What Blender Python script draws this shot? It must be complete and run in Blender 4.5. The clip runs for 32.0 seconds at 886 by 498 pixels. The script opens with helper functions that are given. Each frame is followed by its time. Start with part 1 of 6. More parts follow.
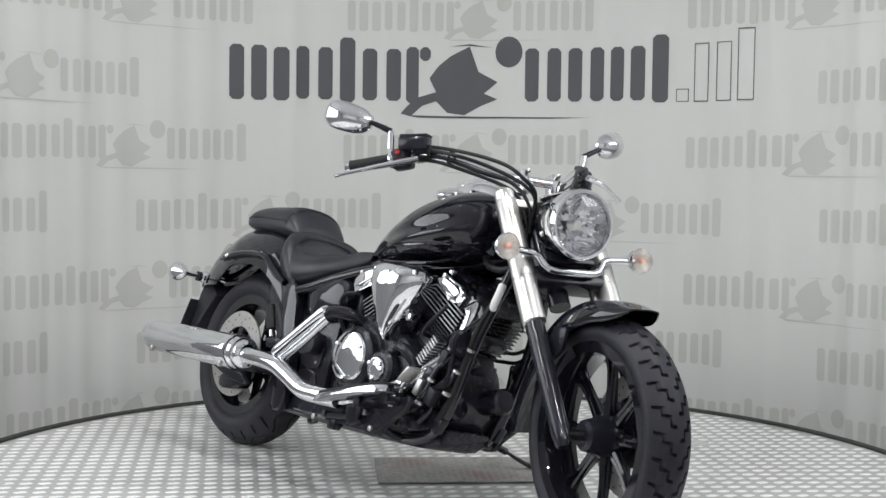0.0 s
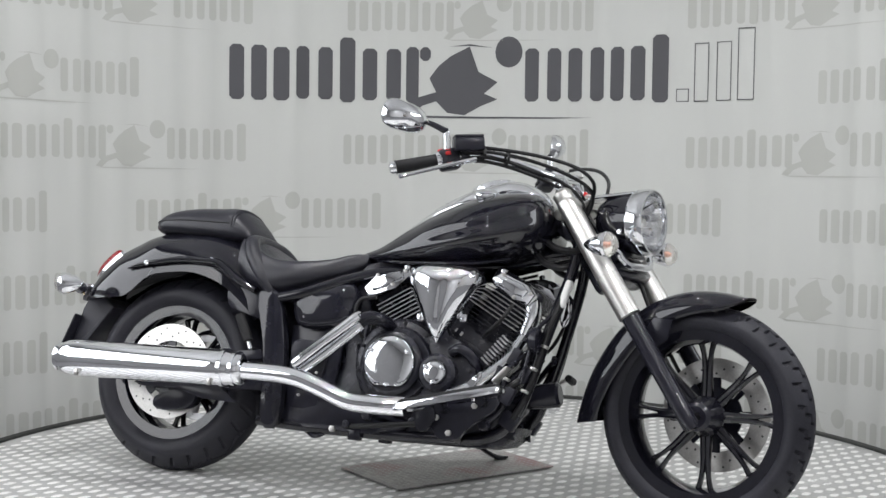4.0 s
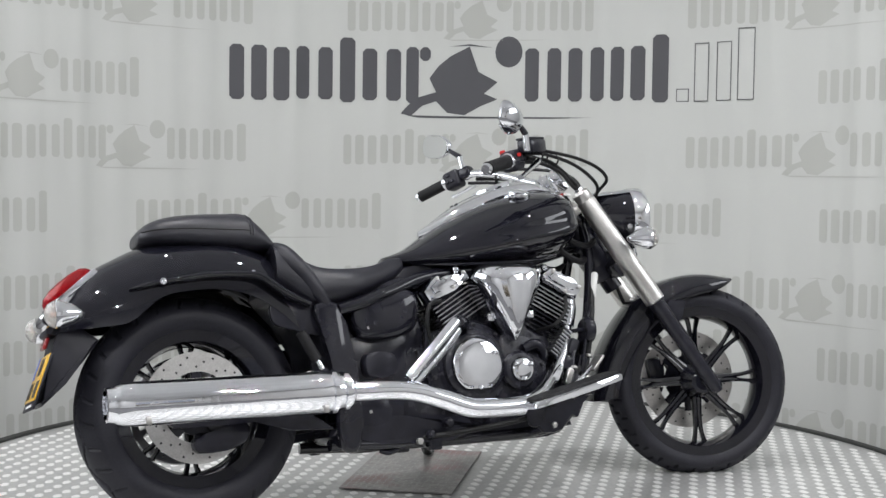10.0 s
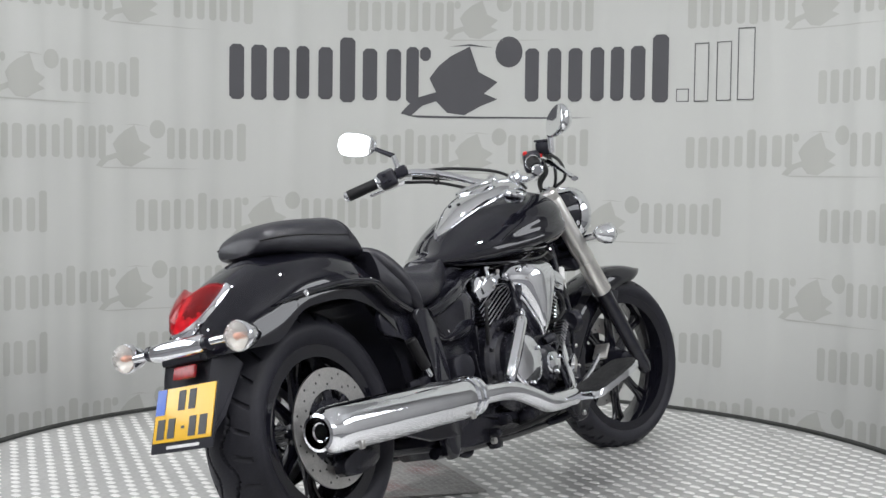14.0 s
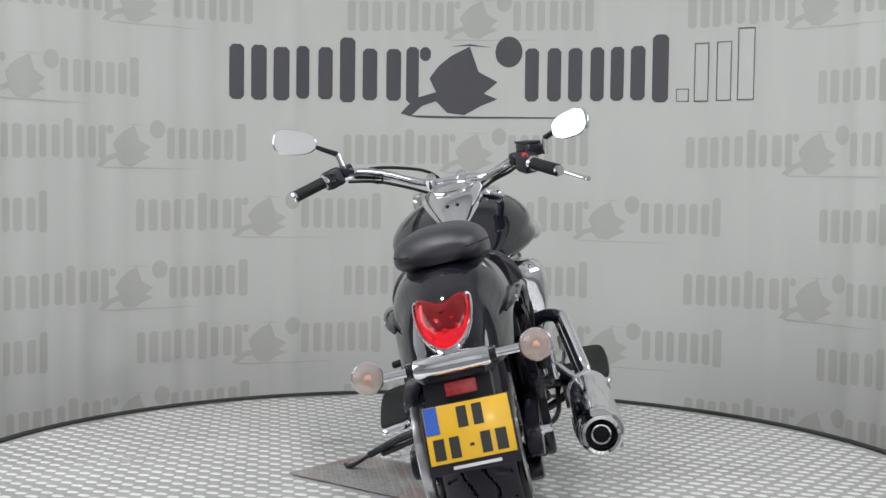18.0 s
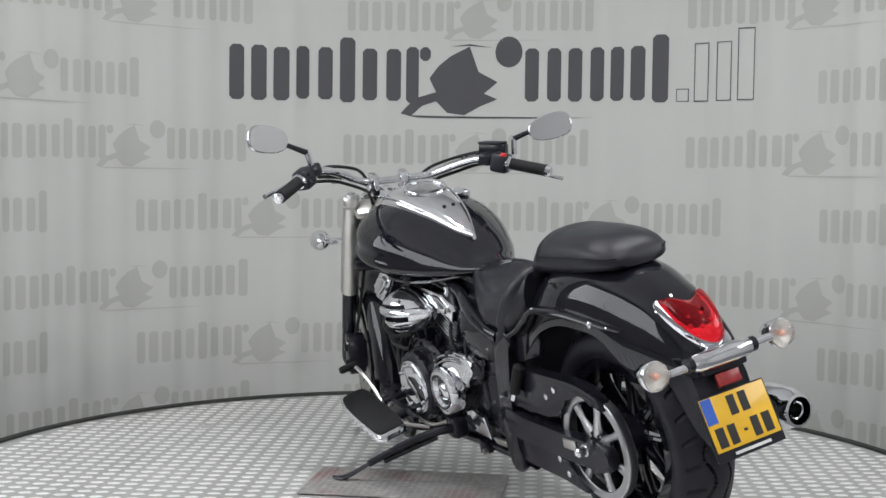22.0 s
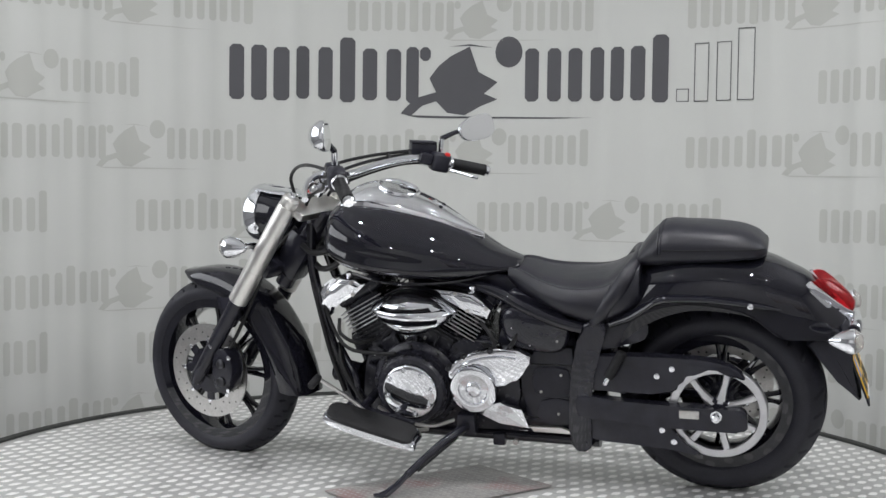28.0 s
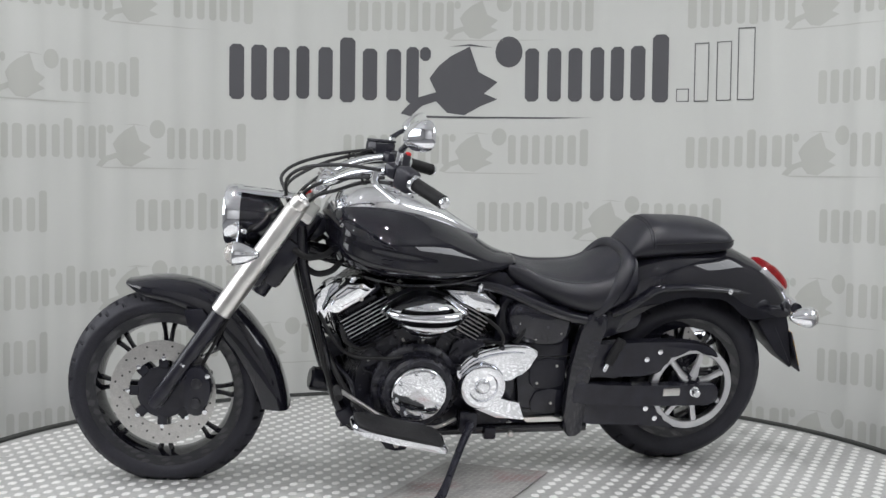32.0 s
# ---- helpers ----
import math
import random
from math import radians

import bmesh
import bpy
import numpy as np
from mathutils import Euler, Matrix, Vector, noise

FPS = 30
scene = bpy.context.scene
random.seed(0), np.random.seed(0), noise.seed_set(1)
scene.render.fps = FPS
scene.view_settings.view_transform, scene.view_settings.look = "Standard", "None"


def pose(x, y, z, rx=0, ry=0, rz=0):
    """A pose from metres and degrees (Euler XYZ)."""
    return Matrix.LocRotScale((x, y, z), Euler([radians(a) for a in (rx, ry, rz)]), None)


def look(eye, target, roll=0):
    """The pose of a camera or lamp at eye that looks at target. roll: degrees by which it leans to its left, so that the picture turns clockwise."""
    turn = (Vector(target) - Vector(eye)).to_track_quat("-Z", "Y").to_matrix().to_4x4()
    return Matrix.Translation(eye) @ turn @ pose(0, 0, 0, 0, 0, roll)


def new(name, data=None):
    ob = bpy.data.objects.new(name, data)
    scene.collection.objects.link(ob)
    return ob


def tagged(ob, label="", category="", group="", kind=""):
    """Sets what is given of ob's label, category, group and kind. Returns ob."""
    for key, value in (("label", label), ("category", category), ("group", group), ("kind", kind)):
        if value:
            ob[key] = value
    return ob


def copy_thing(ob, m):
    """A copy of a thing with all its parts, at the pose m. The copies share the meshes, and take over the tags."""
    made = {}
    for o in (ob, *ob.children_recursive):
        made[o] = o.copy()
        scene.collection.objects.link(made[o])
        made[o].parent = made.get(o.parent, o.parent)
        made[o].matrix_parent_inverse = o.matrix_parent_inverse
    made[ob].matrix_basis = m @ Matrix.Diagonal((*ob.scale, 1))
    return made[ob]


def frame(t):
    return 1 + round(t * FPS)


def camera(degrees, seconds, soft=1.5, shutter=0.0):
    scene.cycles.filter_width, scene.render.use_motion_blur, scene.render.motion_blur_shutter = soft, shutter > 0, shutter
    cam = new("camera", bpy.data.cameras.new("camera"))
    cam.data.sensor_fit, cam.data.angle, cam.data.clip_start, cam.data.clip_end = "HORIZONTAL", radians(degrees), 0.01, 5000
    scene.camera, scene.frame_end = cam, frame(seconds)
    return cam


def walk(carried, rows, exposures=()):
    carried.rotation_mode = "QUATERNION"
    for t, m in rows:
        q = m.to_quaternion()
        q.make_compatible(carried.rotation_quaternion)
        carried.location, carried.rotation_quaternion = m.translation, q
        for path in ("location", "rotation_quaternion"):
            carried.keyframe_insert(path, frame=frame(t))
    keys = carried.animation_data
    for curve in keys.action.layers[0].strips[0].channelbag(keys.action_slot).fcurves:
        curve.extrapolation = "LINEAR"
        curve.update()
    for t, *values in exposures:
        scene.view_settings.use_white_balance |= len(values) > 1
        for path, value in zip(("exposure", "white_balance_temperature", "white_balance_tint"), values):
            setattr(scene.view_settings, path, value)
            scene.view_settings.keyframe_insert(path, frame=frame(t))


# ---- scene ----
cam = camera(38.16, 32.0, soft=1.5)
EYE = (0.0, -3.96, 0.9354)
AIM = (-0.00802, 0.0341, 0.7184)
walk(cam, [(0.0, look(EYE, AIM, 0.75)), (32.0, look(EYE, AIM, 0.75))],
     exposures=[(0.0, -0.29), (6.0, -0.28), (12.0, -0.28), (15.0, -0.34), (17.0, -0.44), (21.0, -0.47), (22.5, -0.60), (23.0, -0.69), (23.5, -0.57), (24.2, -0.43), (26.0, -0.42), (30.0, -0.38), (32.0, -0.34)])


def table_angle(t):
    """Turn of the table in degrees: an almost steady 7.6 degrees a second."""
    u = (t - 16.0) / 16.0
    return 98.408 + 7.65707 * (t - 16.0) + 0.20 * u + 1.22 * u * u - 0.64 * u ** 3


# ---- world, lamps and exposure ----
world = bpy.data.worlds.new("world")
scene.world = world
world.use_nodes = True
wn = world.node_tree
sky = wn.nodes.new("ShaderNodeTexSky")
sky.sky_type, sky.sun_disc = "NISHITA", False
sky.sun_elevation, sky.sun_rotation = radians(40), radians(200)
sky.dust_density, sky.air_density = 6.0, 0.6
wn.links.new(sky.outputs[0], wn.nodes["Background"].inputs[0])
wn.nodes["Background"].inputs[1].default_value = 0.12


def area_lamp(name, at, aim, sx, sy, watts, colour):
    data = bpy.data.lights.new(name, "AREA")
    data.shape, data.size, data.size_y, data.energy, data.color = "RECTANGLE" if sx > 1 else "DISK", sx, sy, watts, colour
    ob = new(name, data)
    ob.matrix_world = look(at, aim)
    return ob


LAMP_ROWS = [(-1.7, -2.3), (1.4, -2.6), (-0.2, -4.8), (-0.8, -0.4), (1.0, -0.6), (2.4, -3.6)]
for lx, ly in LAMP_ROWS:
    area_lamp("ceiling_lamp_light", (lx, ly, 3.28), (lx, ly, 0), 0.055, 0.055, 44, (0.985, 0.985, 1.0))
area_lamp("window_daylight", (-3.62, -0.95, 2.00), (0, -0.95, 1.50), 4.1, 2.0, 112, (0.95, 0.97, 1.0))
area_lamp("window_daylight", (3.62, -0.80, 2.525), (0, -0.80, 1.8), 2.7, 1.05, 52, (0.95, 0.97, 1.0))

# ---- materials ----
def material(name, base, rough=0.5, metal=0.0, coat=0.0, grain=0.0, grain_size=200.0, tint=0.12, tint_size=6.0,
             bump=0.0, bump_size=300.0, rough_var=0.1, transmission=0.0, emit=0.0, ior=1.5, spec=0.5, stain=None):
    """A principled surface with two scales of variation, a fine relief and uneven gloss."""
    m = bpy.data.materials.new(name)
    m.use_nodes = True
    nt = m.node_tree
    b = nt.nodes["Principled BSDF"]
    b.inputs["Metallic"].default_value = metal
    b.inputs["IOR"].default_value = ior
    b.inputs["Specular IOR Level"].default_value = spec
    b.inputs["Coat Weight"].default_value = coat
    b.inputs["Coat Roughness"].default_value = 0.03
    b.inputs["Transmission Weight"].default_value = transmission
    co = nt.nodes.new("ShaderNodeTexCoord")
    big = nt.nodes.new("ShaderNodeTexNoise")
    big.inputs["Scale"].default_value, big.inputs["Detail"].default_value = tint_size, 5.0
    fine = nt.nodes.new("ShaderNodeTexNoise")
    fine.inputs["Scale"].default_value, fine.inputs["Detail"].default_value = grain_size, 3.0
    for n in (big, fine):
        nt.links.new(co.outputs["Object"], n.inputs["Vector"])
    mix = nt.nodes.new("ShaderNodeMix")
    mix.data_type = "FLOAT"
    mix.inputs[0].default_value = 0.5 if grain else 0.0
    nt.links.new(big.outputs["Fac"], mix.inputs[2])
    nt.links.new(fine.outputs["Fac"], mix.inputs[3])
    ramp = nt.nodes.new("ShaderNodeMapRange")
    ramp.inputs["From Min"].default_value, ramp.inputs["From Max"].default_value = 0.3, 0.7
    ramp.inputs["To Min"].default_value, ramp.inputs["To Max"].default_value = 1.0 - tint - grain, 1.0 + tint + grain
    nt.links.new(mix.outputs[0], ramp.inputs["Value"])
    vm = nt.nodes.new("ShaderNodeVectorMath")
    vm.operation = "SCALE"
    vm.inputs[0].default_value = base
    nt.links.new(ramp.outputs[0], vm.inputs["Scale"])
    colour = vm.outputs[0]
    if stain:
        sn = nt.nodes.new("ShaderNodeTexNoise")
        sn.inputs["Scale"].default_value, sn.inputs["Detail"].default_value = stain[1], 6.0
        nt.links.new(co.outputs["Object"], sn.inputs["Vector"])
        sr = nt.nodes.new("ShaderNodeMapRange")
        sr.inputs["From Min"].default_value, sr.inputs["From Max"].default_value = stain[2], stain[2] + 0.14
        nt.links.new(sn.outputs["Fac"], sr.inputs["Value"])
        sm = nt.nodes.new("ShaderNodeMix")
        sm.data_type = "RGBA"
        sm.inputs[7].default_value = (*stain[0], 1)
        nt.links.new(sr.outputs[0], sm.inputs[0])
        nt.links.new(colour, sm.inputs[6])
        colour = sm.outputs[2]
    nt.links.new(colour, b.inputs["Base Color"])
    rr = nt.nodes.new("ShaderNodeMapRange")
    rr.inputs["From Min"].default_value, rr.inputs["From Max"].default_value = 0.3, 0.7
    rr.inputs["To Min"].default_value = max(0.02, rough * (1 - rough_var))
    rr.inputs["To Max"].default_value = min(1.0, rough * (1 + rough_var))
    nt.links.new(big.outputs["Fac"], rr.inputs["Value"])
    nt.links.new(rr.outputs[0], b.inputs["Roughness"])
    if bump:
        bn = nt.nodes.new("ShaderNodeTexNoise")
        bn.inputs["Scale"].default_value, bn.inputs["Detail"].default_value = bump_size, 4.0
        nt.links.new(co.outputs["Object"], bn.inputs["Vector"])
        bp = nt.nodes.new("ShaderNodeBump")
        bp.inputs["Strength"].default_value, bp.inputs["Distance"].default_value = bump, 0.002
        nt.links.new(bn.outputs["Fac"], bp.inputs["Height"])
        nt.links.new(bp.outputs[0], b.inputs["Normal"])
    if emit:
        b.inputs["Emission Color"].default_value = (*base, 1)
        b.inputs["Emission Strength"].default_value = emit
    return m


PAINT = material("black_paint", (0.0070, 0.0070, 0.0110), 0.03, coat=0.3, tint=0.2, tint_size=30, spec=0.42)
SATIN = material("satin_black", (0.0140, 0.0140, 0.0205), 0.18, spec=0.36, tint=0.25, tint_size=25, bump=0.06, bump_size=500)
SEMIGLOSS = material("semigloss_black", (0.0110, 0.0110, 0.0165), 0.07, spec=0.42, coat=0.15, tint=0.2, tint_size=25)
PLASTIC = material("black_plastic", (0.0140, 0.0140, 0.0205), 0.45, spec=0.32, tint=0.2, tint_size=30, bump=0.15, bump_size=900)
ENGINE = material("black_engine_casting", (0.0150, 0.0150, 0.0215), 0.26, spec=0.38, tint=0.3, tint_size=40, bump=0.25, bump_size=700)
DARKSTEEL = material("dark_metal", (0.05, 0.05, 0.055), 0.35, metal=1.0, tint=0.3, tint_size=50)
CHROME = material("chrome", (0.82, 0.83, 0.86), 0.025, metal=1.0, tint=0.03, tint_size=15, rough_var=0.5, bump=0.22, bump_size=34)
CONSOLE = material("polished_console", (0.86, 0.865, 0.89), 0.05, metal=1.0, tint=0.03, tint_size=12)
ALLOY = material("satin_alloy", (0.66, 0.65, 0.625), 0.34, metal=1.0, tint=0.06, tint_size=12)
PULLEY = material("machined_pulley", (0.50, 0.50, 0.515), 0.30, metal=1.0, tint=0.08, tint_size=20)
STEEL = material("brake_steel", (0.50, 0.49, 0.475), 0.33, metal=1.0, tint=0.12, tint_size=60, grain=0.05)
FINEDGE = material("machined_fin_edge", (0.46, 0.46, 0.48), 0.34, metal=1.0, tint=0.3, tint_size=80)
RUBBER = material("tyre_rubber", (0.0150, 0.0150, 0.0210), 0.52, spec=0.30, tint=0.25, tint_size=14, bump=0.2, bump_size=600, grain=0.1)
GRIPRUBBER = material("grip_rubber", (0.007, 0.007, 0.008), 0.6, spec=0.3, tint=0.2, tint_size=60, bump=0.4, bump_size=900)
VINYL = material("seat_vinyl", (0.0120, 0.0120, 0.0175), 0.33, spec=0.42, tint=0.2, tint_size=18, bump=0.35, bump_size=450)
CABLE = material("cable_sheath", (0.009, 0.009, 0.010), 0.45, spec=0.3, tint=0.15, tint_size=40)
REDLENS = material("red_lens", (0.48, 0.011, 0.022), 0.05, transmission=0.86, tint=0.05, tint_size=60, ior=1.4, bump=0.15, bump_size=120)
LAMPREFLECT = material("lamp_reflector", (0.92, 0.92, 0.92), 0.30, metal=0.1, tint=0.25, tint_size=110, bump=0.9, bump_size=110)
REDREFLECT = material("red_reflector", (0.32, 0.012, 0.016), 0.18, coat=0.4, tint=0.3, tint_size=90, bump=0.4, bump_size=400)
CLEAR = material("clear_lens", (0.95, 0.95, 0.95), 0.04, transmission=1.0, tint=0.0, ior=1.45)
FROST = material("frosted_lens", (0.83, 0.82, 0.80), 0.05, transmission=0.88, tint=0.0, ior=1.3, bump=1.0, bump_size=170)
AMBER = material("amber_bulb", (0.74, 0.31, 0.19), 0.3, tint=0.1, tint_size=90)
MIRROR = material("mirror_glass", (0.9, 0.91, 0.92), 0.02, metal=1.0, tint=0.0, rough_var=0.0)
REDPLASTIC = material("red_switch", (0.55, 0.02, 0.02), 0.4)
PLATEYELLOW = material("yellow_plate_sheet", (0.86, 0.50, 0.02), 0.32, coat=0.5, tint=0.04, tint_size=20)
PLATEBLUE = material("blue_plate_band", (0.03, 0.12, 0.55), 0.35, coat=0.4, tint=0.06)
PLATEBLACK = material("black_plate_print", (0.02, 0.02, 0.02), 0.4)
WHITEPRINT = material("white_print", (0.7, 0.7, 0.7), 0.5)
DIAL = material("speedometer_dial", (0.42, 0.42, 0.40), 0.4, tint=0.08, tint_size=40)
PLATEALLOY = material("tread_plate_alloy", (0.46, 0.46, 0.453), 0.42, metal=0.5, tint=0.10, tint_size=3.0, grain=0.10, grain_size=60, bump=0.15, bump_size=250, rough_var=0.25)
# smoother than the plate, with the overhead glint put into a near-white base
STUDALLOY = material("polished_tread_glint", (0.84, 0.835, 0.82), 0.30, metal=0.3, tint=0.10, tint_size=4.0, grain=0.05, grain_size=90)
MATPLATE = material("worn_tread_plate", (0.33, 0.32, 0.31), 0.5, metal=0.5, stain=((0.31, 0.205, 0.20), 5.0, 0.53), tint=0.25, tint_size=9.0, grain=0.15, grain_size=50, bump=0.2, bump_size=200)
RIMRUBBER = material("table_edge_rubber", (0.025, 0.027, 0.025), 0.6, tint=0.25, tint_size=8)
CLOTH = material("printed_cloth", (0.520, 0.529, 0.510), 0.85, tint=0.02, tint_size=1.6, grain=0.015, grain_size=400, bump=0.1, bump_size=900)
PRINTDARK = material("dark_grey_print", (0.072, 0.072, 0.080), 0.7, tint=0.06, tint_size=3)
PRINTFAINT = material("faint_grey_print", (0.426, 0.431, 0.406), 0.85, tint=0.03, tint_size=3)
PRINTLINE = material("thin_outline_print", (0.115, 0.115, 0.12), 0.8)
CONCRETE = material("concrete", (0.14, 0.14, 0.145), 0.7, tint=0.15, tint_size=1.5, grain=0.1, grain_size=60, bump=0.1, bump_size=80)
CEILPAINT = material("ceiling_paint", (0.80, 0.80, 0.80), 0.8, tint=0.08, tint_size=1.2, bump=0.1, bump_size=120)
DARKWALL = material("dark_wall_paint", (0.32, 0.32, 0.325), 0.75, tint=0.08, tint_size=1.2, bump=0.1, bump_size=120)
MIDWALL = material("mid_wall_paint", (0.46, 0.46, 0.455), 0.75, tint=0.08, tint_size=1.2, bump=0.1, bump_size=120)
PLASTER = material("white_wall_paint", (0.66, 0.66, 0.66), 0.8, tint=0.04, tint_size=1.2, bump=0.1, bump_size=120)
TUBEGLOW = material("lamp_diffuser", (0.97, 0.985, 1.0), 0.5, emit=10.0, tint=0.0)
WHITEMETAL = material("white_enamel", (0.75, 0.75, 0.74), 0.4, tint=0.04)
PANE = material("window_pane", (0.95, 0.97, 0.97), 0.03, transmission=1.0, tint=0.0, ior=1.05)


# ---- mesh helpers ----
def part(name, bm, mat, parent=None, label="", m=None, sharp=38.0, kind=""):
    """Links a bmesh (or a finished mesh) as one object under its thing or part."""
    if isinstance(bm, bmesh.types.BMesh):
        bmesh.ops.recalc_face_normals(bm, faces=bm.faces)
        me = bpy.data.meshes.new(name)
        bm.to_mesh(me)
        bm.free()
        me.shade_smooth()
        me.set_sharp_from_angle(angle=radians(sharp))
        for one in (mat if isinstance(mat, (list, tuple)) else [mat]):
            me.materials.append(one)
    else:
        me = bm
    ob = new(name, me)
    if parent is not None:
        ob.parent = parent
    if m is not None:
        ob.matrix_basis = m
    if label:
        ob["label"] = label
    if kind:
        ob["kind"] = kind
    return ob


def loft(rings, closed=True, cap=True):
    """Skin over rings of equal count; closed: each ring is a loop."""
    bm = bmesh.new()
    rows = [[bm.verts.new(p) for p in ring] for ring in rings]
    n = len(rows[0])
    for a, b in zip(rows, rows[1:]):
        for i in range(n if closed else n - 1):
            j = (i + 1) % n
            bm.faces.new((a[i], a[j], b[j], b[i]))
    if cap and closed:
        bm.faces.new(rows[0][::-1])
        bm.faces.new(rows[-1])
    return bm


def smooth_path(points, steps=6):
    """Catmull-Rom points through the given ones."""
    p = [Vector(q) for q in points]
    if len(p) < 3:
        return p
    p = [p[0] * 2 - p[1]] + p + [p[-1] * 2 - p[-2]]
    out = []
    for i in range(1, len(p) - 2):
        for k in range(steps):
            t = k / steps
            a, b, c, d = p[i - 1], p[i], p[i + 1], p[i + 2]
            out.append(0.5 * ((2 * b) + (c - a) * t + (2 * a - 5 * b + 4 * c - d) * t * t + (3 * b - a - 3 * c + d) * t ** 3))
    out.append(p[-2])
    return out


def curve_at(keys, x):
    """Smooth value at x through sorted (x, v) keys."""
    xs = [k[0] for k in keys]
    if x <= xs[0]:
        return keys[0][1]
    if x >= xs[-1]:
        return keys[-1][1]
    i = max(j for j in range(len(xs)) if xs[j] <= x)
    i = min(i, len(xs) - 2)
    x0, x1, y0, y1 = xs[i], xs[i + 1], keys[i][1], keys[i + 1][1]
    def slope(j):
        if 0 < j < len(xs) - 1:
            return (keys[j + 1][1] - keys[j - 1][1]) / (xs[j + 1] - xs[j - 1])
        return (keys[min(j + 1, len(xs) - 1)][1] - keys[max(j - 1, 0)][1]) / (xs[min(j + 1, len(xs) - 1)] - xs[max(j - 1, 0)])
    h = x1 - x0
    t = (x - x0) / h
    m0, m1 = slope(i) * h, slope(i + 1) * h
    return (2 * t ** 3 - 3 * t * t + 1) * y0 + (t ** 3 - 2 * t * t + t) * m0 + (-2 * t ** 3 + 3 * t * t) * y1 + (t ** 3 - t * t) * m1


def tube(points, radius, n=12, steps=6, flat=1.0, cap=True):
    """A rod along a smooth path; radius: one number or one for each path end and between; flat squeezes one axis."""
    path = smooth_path(points, steps)
    rings, up = [], None
    m = len(path)
    for i, q in enumerate(path):
        d = (path[min(i + 1, m - 1)] - path[max(i - 1, 0)]).normalized()
        if up is None:
            up = Vector((0, 0, 1)) if abs(d.z) < 0.9 else Vector((0, 1, 0))
        side = d.cross(up).normalized()
        up = side.cross(d).normalized()
        r = radius
        if isinstance(radius, (list, tuple)):
            s = i / max(1, m - 1) * (len(radius) - 1)
            k = min(int(s), len(radius) - 2)
            r = radius[k] + (radius[k + 1] - radius[k]) * (s - k)
        rings.append([q + side * (r * math.cos(2 * math.pi * a / n)) + up * (r * flat * math.sin(2 * math.pi * a / n)) for a in range(n)])
    return loft(rings, cap=cap)


def lathe(profile, n=32, m=None, close=False):
    """Turns (radius, height) points about z; m moves it."""
    m = m or Matrix()
    bm = bmesh.new()
    rows = []
    for r, h in profile:
        if r < 1e-6:
            rows.append([bm.verts.new(m @ Vector((0, 0, h)))])
        else:
            rows.append([bm.verts.new(m @ Vector((r * math.cos(2 * math.pi * a / n), r * math.sin(2 * math.pi * a / n), h))) for a in range(n)])
    pairs = list(zip(rows, rows[1:])) + ([(rows[-1], rows[0])] if close else [])
    for a, b in pairs:
        for i in range(n):
            j = (i + 1) % n
            if len(a) == 1 and len(b) == 1:
                continue
            if len(a) == 1:
                bm.faces.new((a[0], b[j], b[i]))
            elif len(b) == 1:
                bm.faces.new((a[i], a[j], b[0]))
            else:
                bm.faces.new((a[i], a[j], b[j], b[i]))
    return bm


def along(a, b):
    """The pose with z from a towards b, origin at a."""
    a, b = Vector(a), Vector(b)
    return Matrix.Translation(a) @ (b - a).to_track_quat("Z", "Y").to_matrix().to_4x4()


def rbox(sx, sy, sz, bevel=0.005, m=None, seg=2):
    """A box with rounded edges about the origin, moved by m."""
    bm = bmesh.new()
    bmesh.ops.create_cube(bm, size=1.0, matrix=Matrix.Diagonal((sx, sy, sz, 1)))
    if bevel:
        bmesh.ops.bevel(bm, geom=list(bm.edges), offset=bevel, segments=seg, affect="EDGES", profile=0.5)
    if m is not None:
        bmesh.ops.transform(bm, matrix=m, verts=bm.verts)
    return bm


def slab(outline, y0, y1, bevel=0.003, seg=2, bulge=0.0):
    """An (x, z) outline given thickness from y0 to y1, with rounded edges."""
    bm = bmesh.new()
    a = [bm.verts.new((x, y0, z)) for x, z in outline]
    b = [bm.verts.new((x, y1, z)) for x, z in outline]
    fa, fb = bm.faces.new(a), bm.faces.new(b[::-1])
    n = len(a)
    for i in range(n):
        j = (i + 1) % n
        bm.faces.new((a[i], b[i], b[j], a[j]))
    if bevel:
        bmesh.ops.bevel(bm, geom=list(set(fa.edges) | set(fb.edges)), offset=bevel, segments=seg, affect="EDGES", profile=0.5)
    return bm


def rounded(points, steps=4):
    """A closed smooth outline through (x, z) points."""
    p = [Vector((q[0], q[1])) for q in points]
    n, out = len(p), []
    for i in range(n):
        a, b, c, d = p[i - 1], p[i], p[(i + 1) % n], p[(i + 2) % n]
        for k in range(steps):
            t = k / steps
            v = 0.5 * ((2 * b) + (c - a) * t + (2 * a - 5 * b + 4 * c - d) * t * t + (3 * b - a - 3 * c + d) * t ** 3)
            out.append((v.x, v.y))
    return out


def merge(*bms):
    """One bmesh from several."""
    out = bmesh.new()
    for b in bms:
        me = bpy.data.meshes.new("tmp")
        b.to_mesh(me)
        b.free()
        out.from_mesh(me)
        bpy.data.meshes.remove(me)
    return out


def moved(bm, m):
    bmesh.ops.transform(bm, matrix=m, verts=bm.verts)
    return bm

# ---- the room ----
FLOOR_Z = -0.35


def setting(name, bm, mat, label, category, parent=None):
    return tagged(part(name, bm, mat, parent, sharp=30), label, category, kind="structure")


